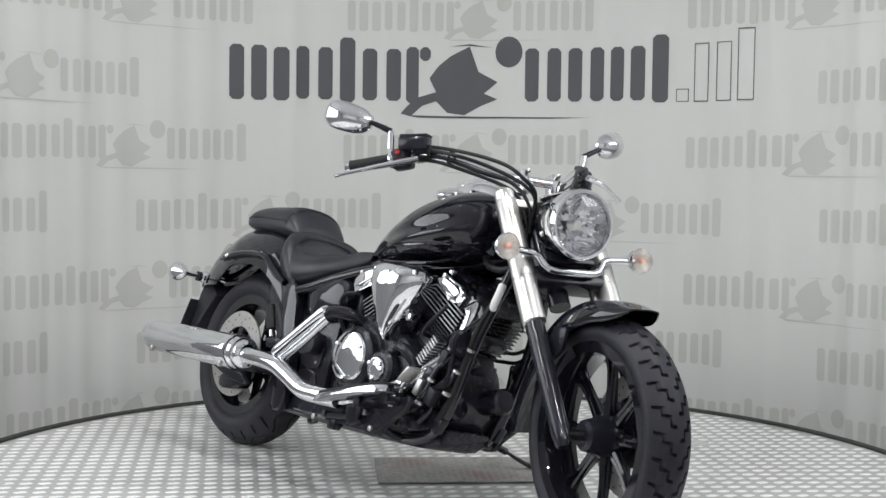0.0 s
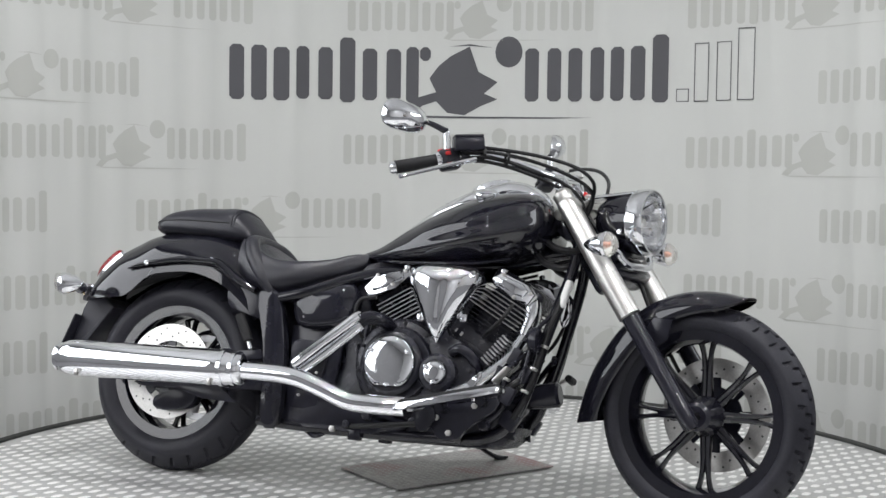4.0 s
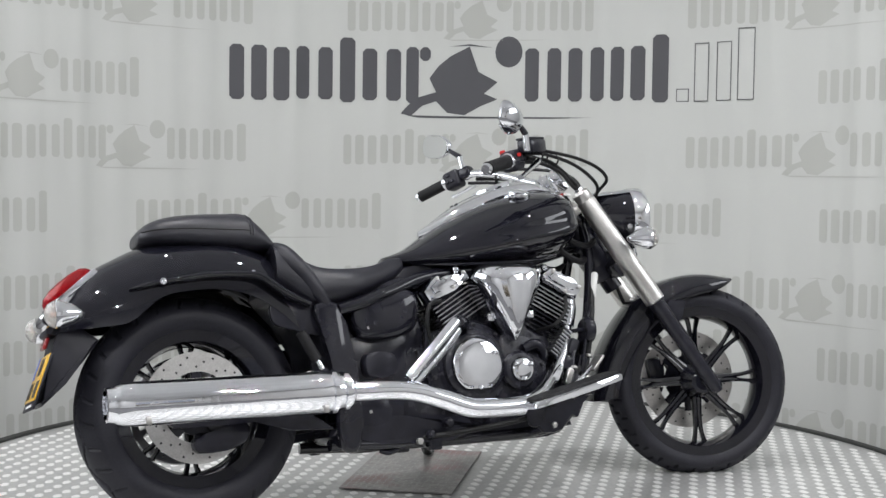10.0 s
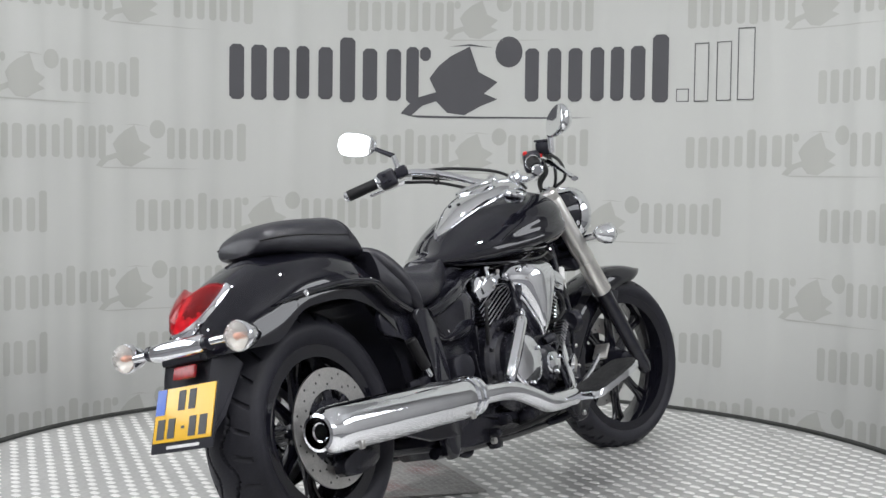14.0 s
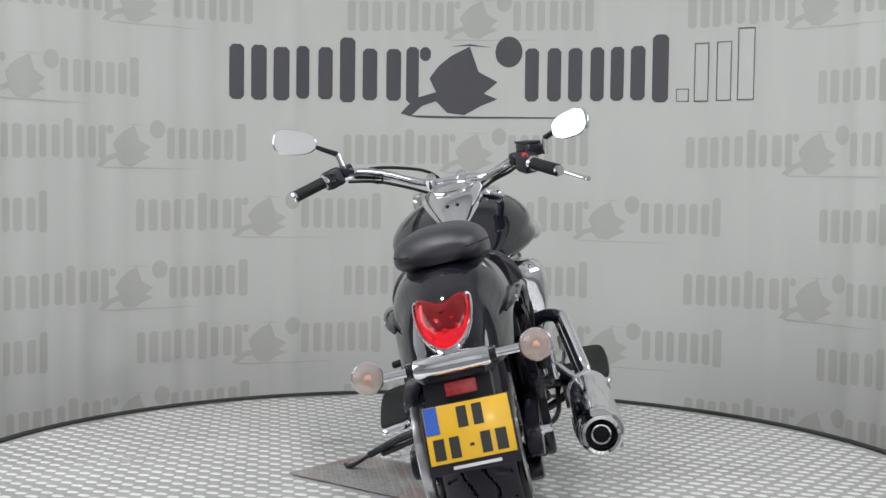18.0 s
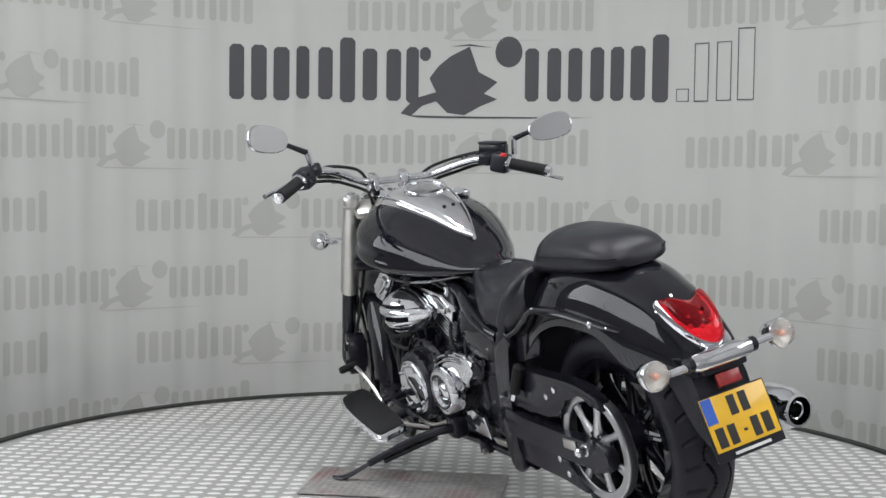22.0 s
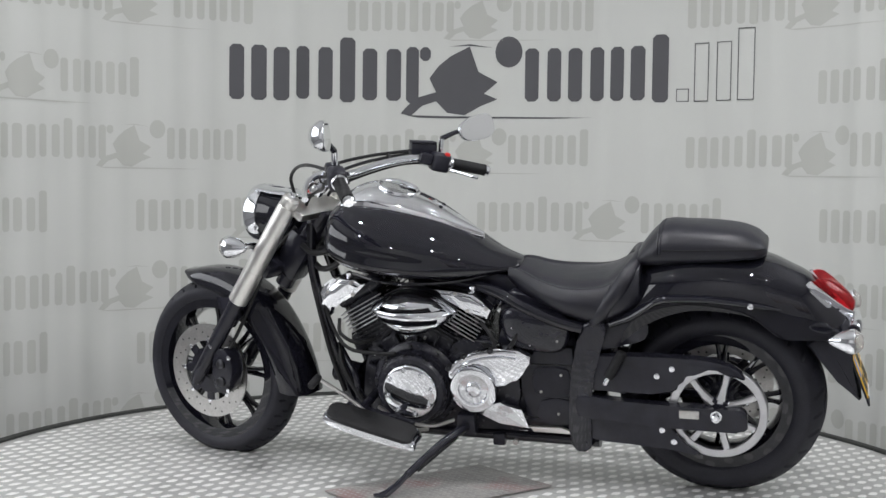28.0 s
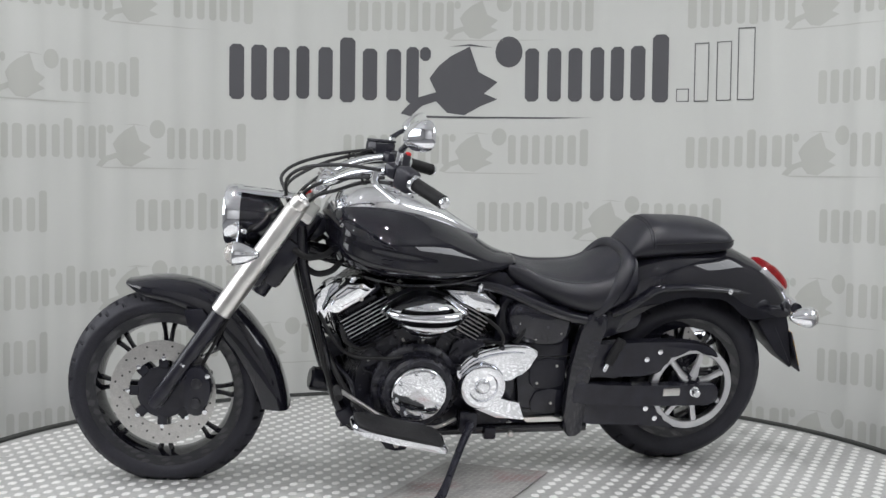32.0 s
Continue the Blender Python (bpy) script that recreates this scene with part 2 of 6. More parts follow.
setting("floor", rbox(7.6, 9.4, 0.2, 0, pose(0, -1.6, FLOOR_Z - 0.1)), CONCRETE, "plain grey concrete floor of the photo room", "floor")
setting("ceiling", rbox(7.6, 9.4, 0.15, 0, pose(0, -1.6, 3.475)), CEILPAINT, "flat pale grey painted ceiling", "ceiling")
setting("wall_north", rbox(7.6, 0.15, 3.75, 0, pose(0, 3.02, 1.525)), PLASTER, "plain white wall behind the cloth", "wall")


def wall_with_opening(name, along_x, at, span, opening, label, mat):
    """A wall with one window opening; span along the wall, opening (a0, a1, z0, z1)."""
    a0, a1, z0, z1 = opening
    bms = []
    for p0, p1, q0, q1 in ((span[0], a0, FLOOR_Z, 3.4), (a1, span[1], FLOOR_Z, 3.4), (a0, a1, FLOOR_Z, z0), (a0, a1, z1, 3.4)):
        c, s = (p0 + p1) / 2, p1 - p0
        m = pose(c, at, (q0 + q1) / 2) if along_x else pose(at, c, (q0 + q1) / 2)
        bms.append(rbox(s if along_x else 0.15, 0.15 if along_x else s, q1 - q0, 0, m))
    return setting(name, merge(*bms), mat, label, "wall")


wall_with_opening("wall_west", False, -3.72, (-6.15, 2.94), (-3.05, 1.15, 0.95, 3.05), "dark grey side wall with a wide window", DARKWALL)
wall_with_opening("wall_east", False, 3.72, (-6.15, 2.94), (-2.2, 0.6, 1.95, 3.10), "grey painted side wall with a high window", MIDWALL)
wall_with_opening("wall_south", True, -6.23, (-3.8, 3.8), (2.3, 3.5, 0.4, 2.2), "pale painted wall with a window", PLASTER)


def window(name, m, w, h, label):
    frame_bm = merge(*[rbox(*a) for a in ((w, 0.06, 0.06, 0.004, pose(0, 0, h / 2 - 0.03)), (w, 0.06, 0.06, 0.004, pose(0, 0, -h / 2 + 0.03)),
                                          (0.06, 0.06, h - 0.12, 0.004, pose(-w / 2 + 0.03, 0, 0)), (0.06, 0.06, h - 0.12, 0.004, pose(w / 2 - 0.03, 0, 0)),
                                          (0.05, 0.05, h - 0.12, 0.004, pose(0, 0, 0)))])
    ob = tagged(part(name, frame_bm, WHITEMETAL, m=m), label, "window", kind="structure")
    for k in (-1, 1):
        p = part("pane", rbox(w / 2 - 0.085, 0.006, h - 0.12, 0, pose(k * (w / 4 - 0.0025), 0, 0)), PANE, ob)
        p.visible_shadow = False


window("window_1", pose(-3.72, -0.95, 2.00, 0, 0, 90), 4.2, 2.1, "wide white-framed window with two panes")
window("window_3", pose(3.72, -0.80, 2.525, 0, 0, 90), 2.8, 1.15, "white-framed high side window with two panes")
window("window_2", pose(2.9, -6.23, 1.3), 1.2, 1.8, "white-framed window with two panes")

lamp = tagged(part("ceiling_lamp", lathe([(0, 0.04), (0.055, 0.04), (0.062, 0.03), (0.062, -0.035), (0.057, -0.045), (0.048, -0.045), (0.046, -0.03), (0, -0.03)], 32), WHITEMETAL, m=pose(*LAMP_ROWS[0], 3.36)), "round white ceiling downlight", "lamp", "ceiling lamps")
part("diffuser", lathe([(0, -0.035), (0.026, -0.035), (0.0285, -0.04), (0.026, -0.044), (0, -0.046)], 24), TUBEGLOW, lamp)
for lx, ly in LAMP_ROWS[1:]:
    copy_thing(lamp, pose(lx, ly, 3.36))

# ---- the printed cloth behind the table ----
CLOTH_R = 2.1


def cloth_radius(deg):
    """The hanging cloth bows in soft vertical folds."""
    return (CLOTH_R + 0.007 * math.sin(deg * 0.42 + 0.8) + 0.0045 * math.sin(deg * 1.13 + 2.0) + 0.004 * math.sin(deg * 0.71) * math.sin(deg * 0.93 + 1.0)
            + 0.0012 * math.sin(deg * 2.3 + 0.6) * math.sin(deg * 0.23) + 0.0006 * math.sin(deg * 3.7 + 1.0) * math.sin(deg * 0.31 + 2.0))


def on_cloth(deg, z, inset=0.0):
    a, r = radians(deg), cloth_radius(deg) - inset
    return (r * math.sin(a), r * math.cos(a), z)


cols = [-71.5 + i * 0.5 for i in range(288)]
heights = [FLOOR_Z + 0.001, 0.2, 0.9, 1.6, 2.3, 2.95]
cloth_bm = loft([[on_cloth(d, z) for d in cols] + [on_cloth(d, z, -0.004) for d in reversed(cols)] for z in heights])
backdrop = setting("backdrop", cloth_bm, CLOTH, "light grey curved cloth printed with rows of faint grey marks", "backdrop")
rail = tube([on_cloth(d, 2.97) for d in range(-72, 73, 4)], 0.016, 8, 2)
tagged(part("curtain_rail", rail, WHITEMETAL), "curved white tube that carries the printed cloth", "rail")

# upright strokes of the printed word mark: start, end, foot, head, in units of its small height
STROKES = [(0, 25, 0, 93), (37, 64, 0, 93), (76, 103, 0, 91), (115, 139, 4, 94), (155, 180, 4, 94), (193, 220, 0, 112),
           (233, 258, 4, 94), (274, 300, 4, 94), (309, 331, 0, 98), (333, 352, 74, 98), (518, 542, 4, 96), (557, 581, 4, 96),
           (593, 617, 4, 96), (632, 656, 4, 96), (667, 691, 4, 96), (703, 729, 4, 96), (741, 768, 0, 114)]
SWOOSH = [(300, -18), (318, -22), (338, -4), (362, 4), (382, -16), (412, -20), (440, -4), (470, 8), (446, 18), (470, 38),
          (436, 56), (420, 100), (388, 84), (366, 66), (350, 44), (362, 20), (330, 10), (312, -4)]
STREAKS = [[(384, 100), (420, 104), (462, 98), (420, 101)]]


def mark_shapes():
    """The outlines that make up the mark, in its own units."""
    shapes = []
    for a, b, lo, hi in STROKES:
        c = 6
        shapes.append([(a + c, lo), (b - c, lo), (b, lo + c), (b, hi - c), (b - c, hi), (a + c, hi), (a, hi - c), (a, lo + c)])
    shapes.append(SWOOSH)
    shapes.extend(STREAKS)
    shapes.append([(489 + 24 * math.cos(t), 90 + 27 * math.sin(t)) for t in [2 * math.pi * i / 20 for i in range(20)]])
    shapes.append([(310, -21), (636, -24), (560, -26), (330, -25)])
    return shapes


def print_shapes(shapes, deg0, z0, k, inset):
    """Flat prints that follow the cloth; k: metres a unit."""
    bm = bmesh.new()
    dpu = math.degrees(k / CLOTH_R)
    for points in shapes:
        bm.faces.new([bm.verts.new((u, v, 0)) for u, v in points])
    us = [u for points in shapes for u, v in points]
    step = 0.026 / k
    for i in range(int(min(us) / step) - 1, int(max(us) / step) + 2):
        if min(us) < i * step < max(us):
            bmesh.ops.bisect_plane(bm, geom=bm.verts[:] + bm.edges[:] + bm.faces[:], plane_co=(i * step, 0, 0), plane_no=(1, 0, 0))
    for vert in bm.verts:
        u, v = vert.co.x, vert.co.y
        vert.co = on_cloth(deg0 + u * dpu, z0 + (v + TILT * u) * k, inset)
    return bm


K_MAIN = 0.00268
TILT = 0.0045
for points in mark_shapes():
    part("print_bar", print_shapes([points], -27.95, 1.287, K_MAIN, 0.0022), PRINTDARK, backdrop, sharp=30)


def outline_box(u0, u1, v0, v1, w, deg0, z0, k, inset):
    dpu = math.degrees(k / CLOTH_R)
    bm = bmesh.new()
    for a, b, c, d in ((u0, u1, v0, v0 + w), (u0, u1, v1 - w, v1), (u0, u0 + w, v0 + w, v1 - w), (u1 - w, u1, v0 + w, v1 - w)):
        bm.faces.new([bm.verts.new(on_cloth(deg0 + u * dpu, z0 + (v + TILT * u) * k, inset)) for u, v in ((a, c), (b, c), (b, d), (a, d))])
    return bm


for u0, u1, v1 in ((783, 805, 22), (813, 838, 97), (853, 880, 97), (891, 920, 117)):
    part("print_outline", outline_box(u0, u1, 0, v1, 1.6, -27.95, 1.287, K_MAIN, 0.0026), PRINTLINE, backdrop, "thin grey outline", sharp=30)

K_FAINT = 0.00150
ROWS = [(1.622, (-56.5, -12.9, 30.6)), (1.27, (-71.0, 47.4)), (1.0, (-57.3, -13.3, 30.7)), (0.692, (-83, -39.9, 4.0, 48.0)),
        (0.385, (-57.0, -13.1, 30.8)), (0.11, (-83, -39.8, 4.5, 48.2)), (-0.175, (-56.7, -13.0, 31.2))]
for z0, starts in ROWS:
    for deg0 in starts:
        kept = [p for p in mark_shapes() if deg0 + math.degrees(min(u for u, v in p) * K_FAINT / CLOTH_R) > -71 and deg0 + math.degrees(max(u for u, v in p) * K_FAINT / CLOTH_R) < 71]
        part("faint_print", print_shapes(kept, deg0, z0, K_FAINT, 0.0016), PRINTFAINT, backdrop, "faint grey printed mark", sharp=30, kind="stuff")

# ---- the turntable ----
TABLE_R = 1.62
turntable = tagged(new("turntable"), "round turntable covered with alloy tread plate", "turntable")
part("table_top", lathe([(0, 0), (TABLE_R - 0.02, 0), (TABLE_R - 0.02, -0.06), (0, -0.06)], 128), PLATEALLOY, turntable)
part("edge_band", lathe([(TABLE_R - 0.019, -0.07), (TABLE_R - 0.019, 0.010), (TABLE_R - 0.012, 0.014), (TABLE_R, 0.012), (TABLE_R + 0.003, 0.0), (TABLE_R + 0.003, -0.07)], 128, close=True),
     RIMRUBBER, turntable, "dark rubber band round the edge")
part("skirt", lathe([(TABLE_R - 0.08, -0.062), (TABLE_R - 0.08, FLOOR_Z), (TABLE_R - 0.1, FLOOR_Z), (TABLE_R - 0.1, -0.062)], 96, close=True), PLASTIC, turntable, "black skirt under the table")


def tread_field(inside, px, py, sx, sy, h, turn, skip):
    """Raised lozenges in staggered rows, joined."""
    verts, faces = [], []
    ct, st = math.cos(turn), math.sin(turn)
    n = int(3.4 / min(px, py)) + 2
    prof = ((1.0, 0.0005), (0.82, h * 0.8), (0.45, h))
    for i in range(-n // 2, n // 2 + 1):
        for j in range(-n, n + 1):
            if (i + j) % 2:
                continue
            u, v = i * px, j * py / 2
            x, y = ct * u - st * v, st * u + ct * v
            if not inside(x, y) or skip(x, y):
                continue
            b = len(verts)
            lean = 0.22 * sx
            for s, z in prof:
                for a, c in ((-1, -0.55), (-0.55, -1), (0.55, -1), (1, -0.55), (1, 0.55), (0.55, 1), (-0.55, 1), (-1, 0.55)):
                    lx, ly = a * s * sx / 2 + lean * c, c * s * sy / 2
                    verts.append((x + ct * lx - st * ly, y + st * lx + ct * ly, z))
            for r in (0, 8):
                for k in range(8):
                    faces.append((b + r + k, b + r + (k + 1) % 8, b + r + 8 + (k + 1) % 8, b + r + 8 + k))
            faces.append(tuple(b + 16 + k for k in range(8)))
    me = bpy.data.meshes.new("tread_pattern")
    me.from_pydata(verts, [], faces)
    me.materials.append(STUDALLOY)
    return me


MAT_C, MAT_A, MAT_L, MAT_W = (0.035, 0.14), radians(27.5), 0.60, 0.345


def on_mat(x, y):
    dx, dy = x - MAT_C[0], y - MAT_C[1]
    u, v = dx * math.cos(MAT_A) + dy * math.sin(MAT_A), -dx * math.sin(MAT_A) + dy * math.cos(MAT_A)
    return abs(u) < MAT_L / 2 + 0.012 and abs(v) < MAT_W / 2 + 0.012


tread = part("tread_pattern", tread_field(lambda x, y: x * x + y * y < (TABLE_R - 0.05) ** 2, 0.041, 0.074, 0.026, 0.036, 0.0022, radians(-16), on_mat),
             None, turntable, "raised polished lozenges of the tread plate, coloured pale for their glint", kind="stuff")

# loose plate under the side stand
PLATE_POSE = pose(MAT_C[0], MAT_C[1], 0.0035, 0, 0, math.degrees(MAT_A))
loose_plate = tagged(part("tread_plate", rbox(MAT_L, MAT_W, 0.004, 0.0008, pose(0, 0, 0.002), 1), MATPLATE, m=PLATE_POSE),
                     "loose worn tread plate with red stains under the side stand", "metal plate")
lp_verts, lp_faces = [], []
for i in range(27):
    for j in range(16):
        x, y = -MAT_L / 2 + 0.02 + i * 0.0215, -MAT_W / 2 + 0.02 + j * 0.0205
        b = len(lp_verts)
        dx, dy = ((0.008, 0.003), (0.003, 0.008))[(i + j) % 2]
        lp_verts += [(x - dx, y, 0.0042), (x, y - dy, 0.0042), (x + dx, y, 0.0042), (x, y + dy, 0.0042), (x, y, 0.0054)]
        lp_faces += [(b, b + 1, b + 4), (b + 1, b + 2, b + 4), (b + 2, b + 3, b + 4), (b + 3, b, b + 4)]
lp_me = bpy.data.meshes.new("tread_relief")
lp_me.from_pydata(lp_verts, [], lp_faces)
lp_me.materials.append(PLATEALLOY)
part("tread_relief", lp_me, None, loose_plate, kind="stuff")

# ---- the motorcycle: x forward, y to its left, z up, leaning on its side stand ----
motorcycle = tagged(new("motorcycle"), "black cruiser motorcycle with chrome trim leaning on its side stand", "motorcycle")
HEADING, LEAN = radians(-27.3), radians(13.0)
fwd = Vector((math.cos(HEADING), math.sin(HEADING), 0))
left = Vector((-math.sin(HEADING), math.cos(HEADING), 0))
up = Vector((0, 0, 1))
lean_left, lean_up = left * math.cos(LEAN) - up * math.sin(LEAN), left * math.sin(LEAN) + up * math.cos(LEAN)
base = Vector((-0.8301, 0.1958, 0.0185)) - left * 0.0045
BIKE = Matrix.Translation(base) @ Matrix((fwd, lean_left, lean_up)).transposed().to_4x4()
RAKE = radians(33)
STEER_AT = Vector((1.446, 0, 0.532))
STEER = Matrix.Translation(STEER_AT) @ Matrix.Rotation(radians(-16.6), 4, Vector((-math.sin(RAKE), 0, math.cos(RAKE)))) @ Matrix.Translation(-STEER_AT)
STEER = pose(0.002, 0.016, 0.782) @ Matrix.Rotation(radians(-2.5), 4, "X") @ pose(0, 0, -0.80) @ STEER


def bp(name, bm, mat, label="", parent=None, sharp=38.0, m=None, kind=""):
    """A part of the motorcycle, or of one of its parts."""
    if parent is None:
        return part(name, bm, mat, motorcycle, label, BIKE @ (m or Matrix()), sharp, kind)
    return part(name, bm, mat, parent, label, m, sharp, kind)


def hull(stations, n=28, ring_half=False):
    """A body along x: stations (x, half width, z bottom, z top, z of the widest line, roundness up, roundness down)."""
    rings = []
    for x, w, z0, z1, zw, eu, ed in stations:
        ring = []
        for k in range(n):
            t = 2 * math.pi * k / n
            c, s = math.cos(t), math.sin(t)
            e = eu if s >= 0 else ed
            y = w * math.copysign(abs(c) ** (2 / e), c)
            z = zw + (z1 - zw if s >= 0 else zw - z0) * math.copysign(abs(s) ** (2 / e), s)
            ring.append((x, y, z))
        rings.append(ring)
    return loft(rings)


def keyed_hull(keys, xs, n=28):
    """hull() with each value smoothed between keys of (x, w, z0, z1, zw, eu, ed)."""
    return hull([[x] + [curve_at([(k[0], k[i]) for k in keys], x) for i in range(1, 7)] for x in xs], n)


def span(a, b, n):
    return [a + (b - a) * i / (n - 1) for i in range(n)]


# wheels
def tyre_mesh(R, width, bead, pattern):
    prof = []
    h = R - bead
    half = width / 2
    for y, r in ((-0.36, 0.0), (-0.44, 0.10), (-0.495, 0.30), (-0.5, 0.46), (-0.475, 0.56)):
        prof.append((bead + h * r, y * width))
    m = 37
    for i in range(m):
        s = -0.43 + 0.86 * i / (m - 1)
        prof.append((bead + h * (1.0 - 0.36 * (abs(s) / 0.43) ** 2.1), s * width))
    for y, r in ((0.475, 0.56), (0.5, 0.46), (0.495, 0.30), (0.44, 0.10), (0.36, 0.0)):
        prof.append((bead + h * r, y * width))
    n = 840
    rings = []
    for a in range(n):
        t = a / n
        ring = []
        for r, y in prof:
            s = y / half
            d = pattern(t, s) if abs(s) < 0.84 and r > bead + 0.62 * h else 0.0
            ring.append(((r - d) * math.cos(2 * math.pi * t), (r - d) * math.sin(2 * math.pi * t), y))
        rings.append(ring)
    return loft(rings + [rings[0]], closed=False, cap=False)


def front_tread(t, s):
    """Stepped grooves from near the middle out to each shoulder."""
    a = abs(s)
    u = (t * 30 + (0.5 if s > 0 else 0.0) + 0.25 * a) % 1
    w = 0.13
    if 0.05 < a < 0.30 and u < w or 0.28 < a < 0.56 and 0.66 < u < 0.66 + w or a > 0.54 and 0.38 < u < 0.38 + w:
        return 0.010
    if abs(a - 0.29) < 0.035 and (u > 0.66 or u < w) or abs(a - 0.55) < 0.035 and 0.38 < u < 0.66 + w:
        return 0.010
    return 0.0


def rear_tread(t, s):
    """Long curved grooves that sweep from the middle to the shoulder and back."""
    a = abs(s)
    u = (t * 14 + (0.5 if s > 0 else 0.0)) % 1
    sweep = 0.16 + 0.26 * (1 - math.cos(2 * math.pi * u)) / 2
    if abs(a - sweep) < 0.028:
        return 0.008
    if a > 0.46 and (u + 0.35 * a) % 1 < 0.07 or a > 0.56 and (u + 0.5 + 0.35 * a) % 1 < 0.06:
        return 0.007
    return 0.0


def build_wheel(name, centre, R, width, bead, tread, steer, label):
    m = (STEER if steer else Matrix()) @ Matrix.Translation(centre) @ pose(0, 0, 0, -90)
    w = width * 0.38
    rim = lathe([(bead - 0.012, -w + 0.012), (bead + 0.010, -w), (bead + 0.012, -w - 0.006), (bead - 0.024, -w - 0.003), (bead - 0.032, -w + 0.02), (bead - 0.036, 0),
                 (bead - 0.032, w - 0.02), (bead - 0.024, w + 0.003), (bead + 0.012, w + 0.006), (bead + 0.010, w), (bead - 0.012, w - 0.012), (bead - 0.016, 0)], 72, close=True)
    wheel = bp(name, rim, PAINT, label, m=m)
    bp("tyre", tyre_mesh(R, width, bead, tread), RUBBER, "black rubber tyre with cut tread", wheel, sharp=50)
    bp("hub", lathe([(0, -0.07), (0.03, -0.07), (0.040, -0.062), (0.046, -0.035), (0.056, -0.012), (0.056, 0.012), (0.046, 0.035), (0.040, 0.062), (0.03, 0.07), (0, 0.07)], 32), SATIN, "", wheel)
    r0, r1 = 0.03, bead - 0.022
    spoke = merge(*[tube([(r0, k * 0.007, 0.012), (r0 + (r1 - r0) * 0.5, k * 0.0065, 0.011), (r0 + (r1 - r0) * 0.78, k * 0.011, 0.008), (r1, k * 0.021, 0.004)], [0.013, 0.0085, 0.007, 0.009], 8, 4, 1.5) for k in (-1, 1)])
    first = bp("spoke", spoke, PAINT, "", wheel)
    for i in range(1, 8):
        part("spoke", first.data, None, wheel, m=Matrix.Rotation(2 * math.pi * i / 8, 4, "Z"))
    return wheel


def brake_disc(centre, steer, y, r, label, s):
    m = (STEER if steer else Matrix()) @ Matrix.Translation(centre) @ pose(0, 0, 0, -90)
    bm = lathe([(r * 0.64, -0.0025), (r, -0.0025), (r, 0.0025), (r * 0.64, 0.0025)], 72, pose(0, 0, y), close=True)
    disc = bp("brake_disc", bm, STEEL, label, None, 30, m)
    holes = merge(*[lathe([(0.0001, 0), (0.0034, 0)], 8, Matrix.Rotation(2 * math.pi * i / 36, 4, "Z") @ pose(r * (0.73 + 0.09 * (i % 3)), 0, y + f * 0.0029)) for i in range(36) for f in (-1, 1)])
    bp("drill_hole", holes, PLATEBLACK, "rows of small dark drill holes", disc, kind="stuff")
    bp("carrier", lathe([(0.03, -0.003), (r * 0.5, -0.003), (r * 0.5, 0.003), (0.03, 0.003)], 40, pose(0, 0, y - s * 0.004), close=True), SATIN, "", disc)
    lug = bp("carrier_lug", rbox(r * 0.2, 0.03, 0.008, 0.002, pose(r * 0.56, 0, y - s * 0.003), 1), SATIN, "", disc)
    for i in range(1, 8):
        part("carrier_lug", lug.data, None, disc, m=Matrix.Rotation(2 * math.pi * i / 8, 4, "Z"))
    rivet = bp("rivet", lathe([(0.007, -0.005), (0.007, 0.005), (0.0, 0.006)], 10, pose(r * 0.66, 0, y)), CHROME, "", disc)
    for i in range(1, 8):
        part("rivet", rivet.data, None, disc, m=Matrix.Rotation(2 * math.pi * i / 8, 4, "Z"))
    return disc


FRONT_C, REAR_C = Vector((1.660, 0, 0.293)), Vector((-0.010, 0, 0.287))
front_wheel = build_wheel("front_wheel", FRONT_C, 0.306, 0.126, 0.234, front_tread, True, "black cast front wheel with eight split spokes")
rear_wheel = build_wheel("rear_wheel", REAR_C, 0.308, 0.172, 0.205, rear_tread, False, "black cast rear wheel with split spokes")
brake_disc(FRONT_C, True, 0.078, 0.160, "drilled steel front brake disc", 1)
brake_disc(REAR_C, False, -0.098, 0.149, "drilled steel rear brake disc", -1)

# rear fender: an arch with thickness
TOP = [(-0.375, 0.535), (-0.34, 0.600), (-0.262, 0.672), (-0.21, 0.700), (-0.14, 0.730), (0.0, 0.750), (0.12, 0.742), (0.22, 0.70), (0.30, 0.62)]
LOW = [(-0.375, 0.500), (-0.34, 0.505), (-0.26, 0.510), (-0.183, 0.519), (-0.102, 0.580), (-0.016, 0.596), (0.07, 0.596), (0.158, 0.569), (0.22, 0.53), (0.30, 0.46)]
WID = [(-0.375, 0.070), (-0.34, 0.088), (-0.25, 0.118), (-0.14, 0.138), (0.0, 0.148), (0.15, 0.150), (0.30, 0.140)]


def fender_ring(x, inset):
    z1, z0, w = curve_at(TOP, x) - inset, curve_at(LOW, x), curve_at(WID, x) - inset
    ring = []
    for k in range(25):
        t = math.pi * k / 24
        c, s = math.cos(t), math.sin(t)
        ring.append((x, w * math.copysign(abs(c) ** (2 / 2.6), c), z0 + (z1 - z0) * abs(s) ** (2 / 2.25)))
    return ring


fender_bm = loft([fender_ring(x, 0.0) + fender_ring(x, 0.006)[::-1] for x in span(-0.375, 0.30, 30)])
bp("rear_fender", fender_bm, PAINT, "glossy black rear fender")

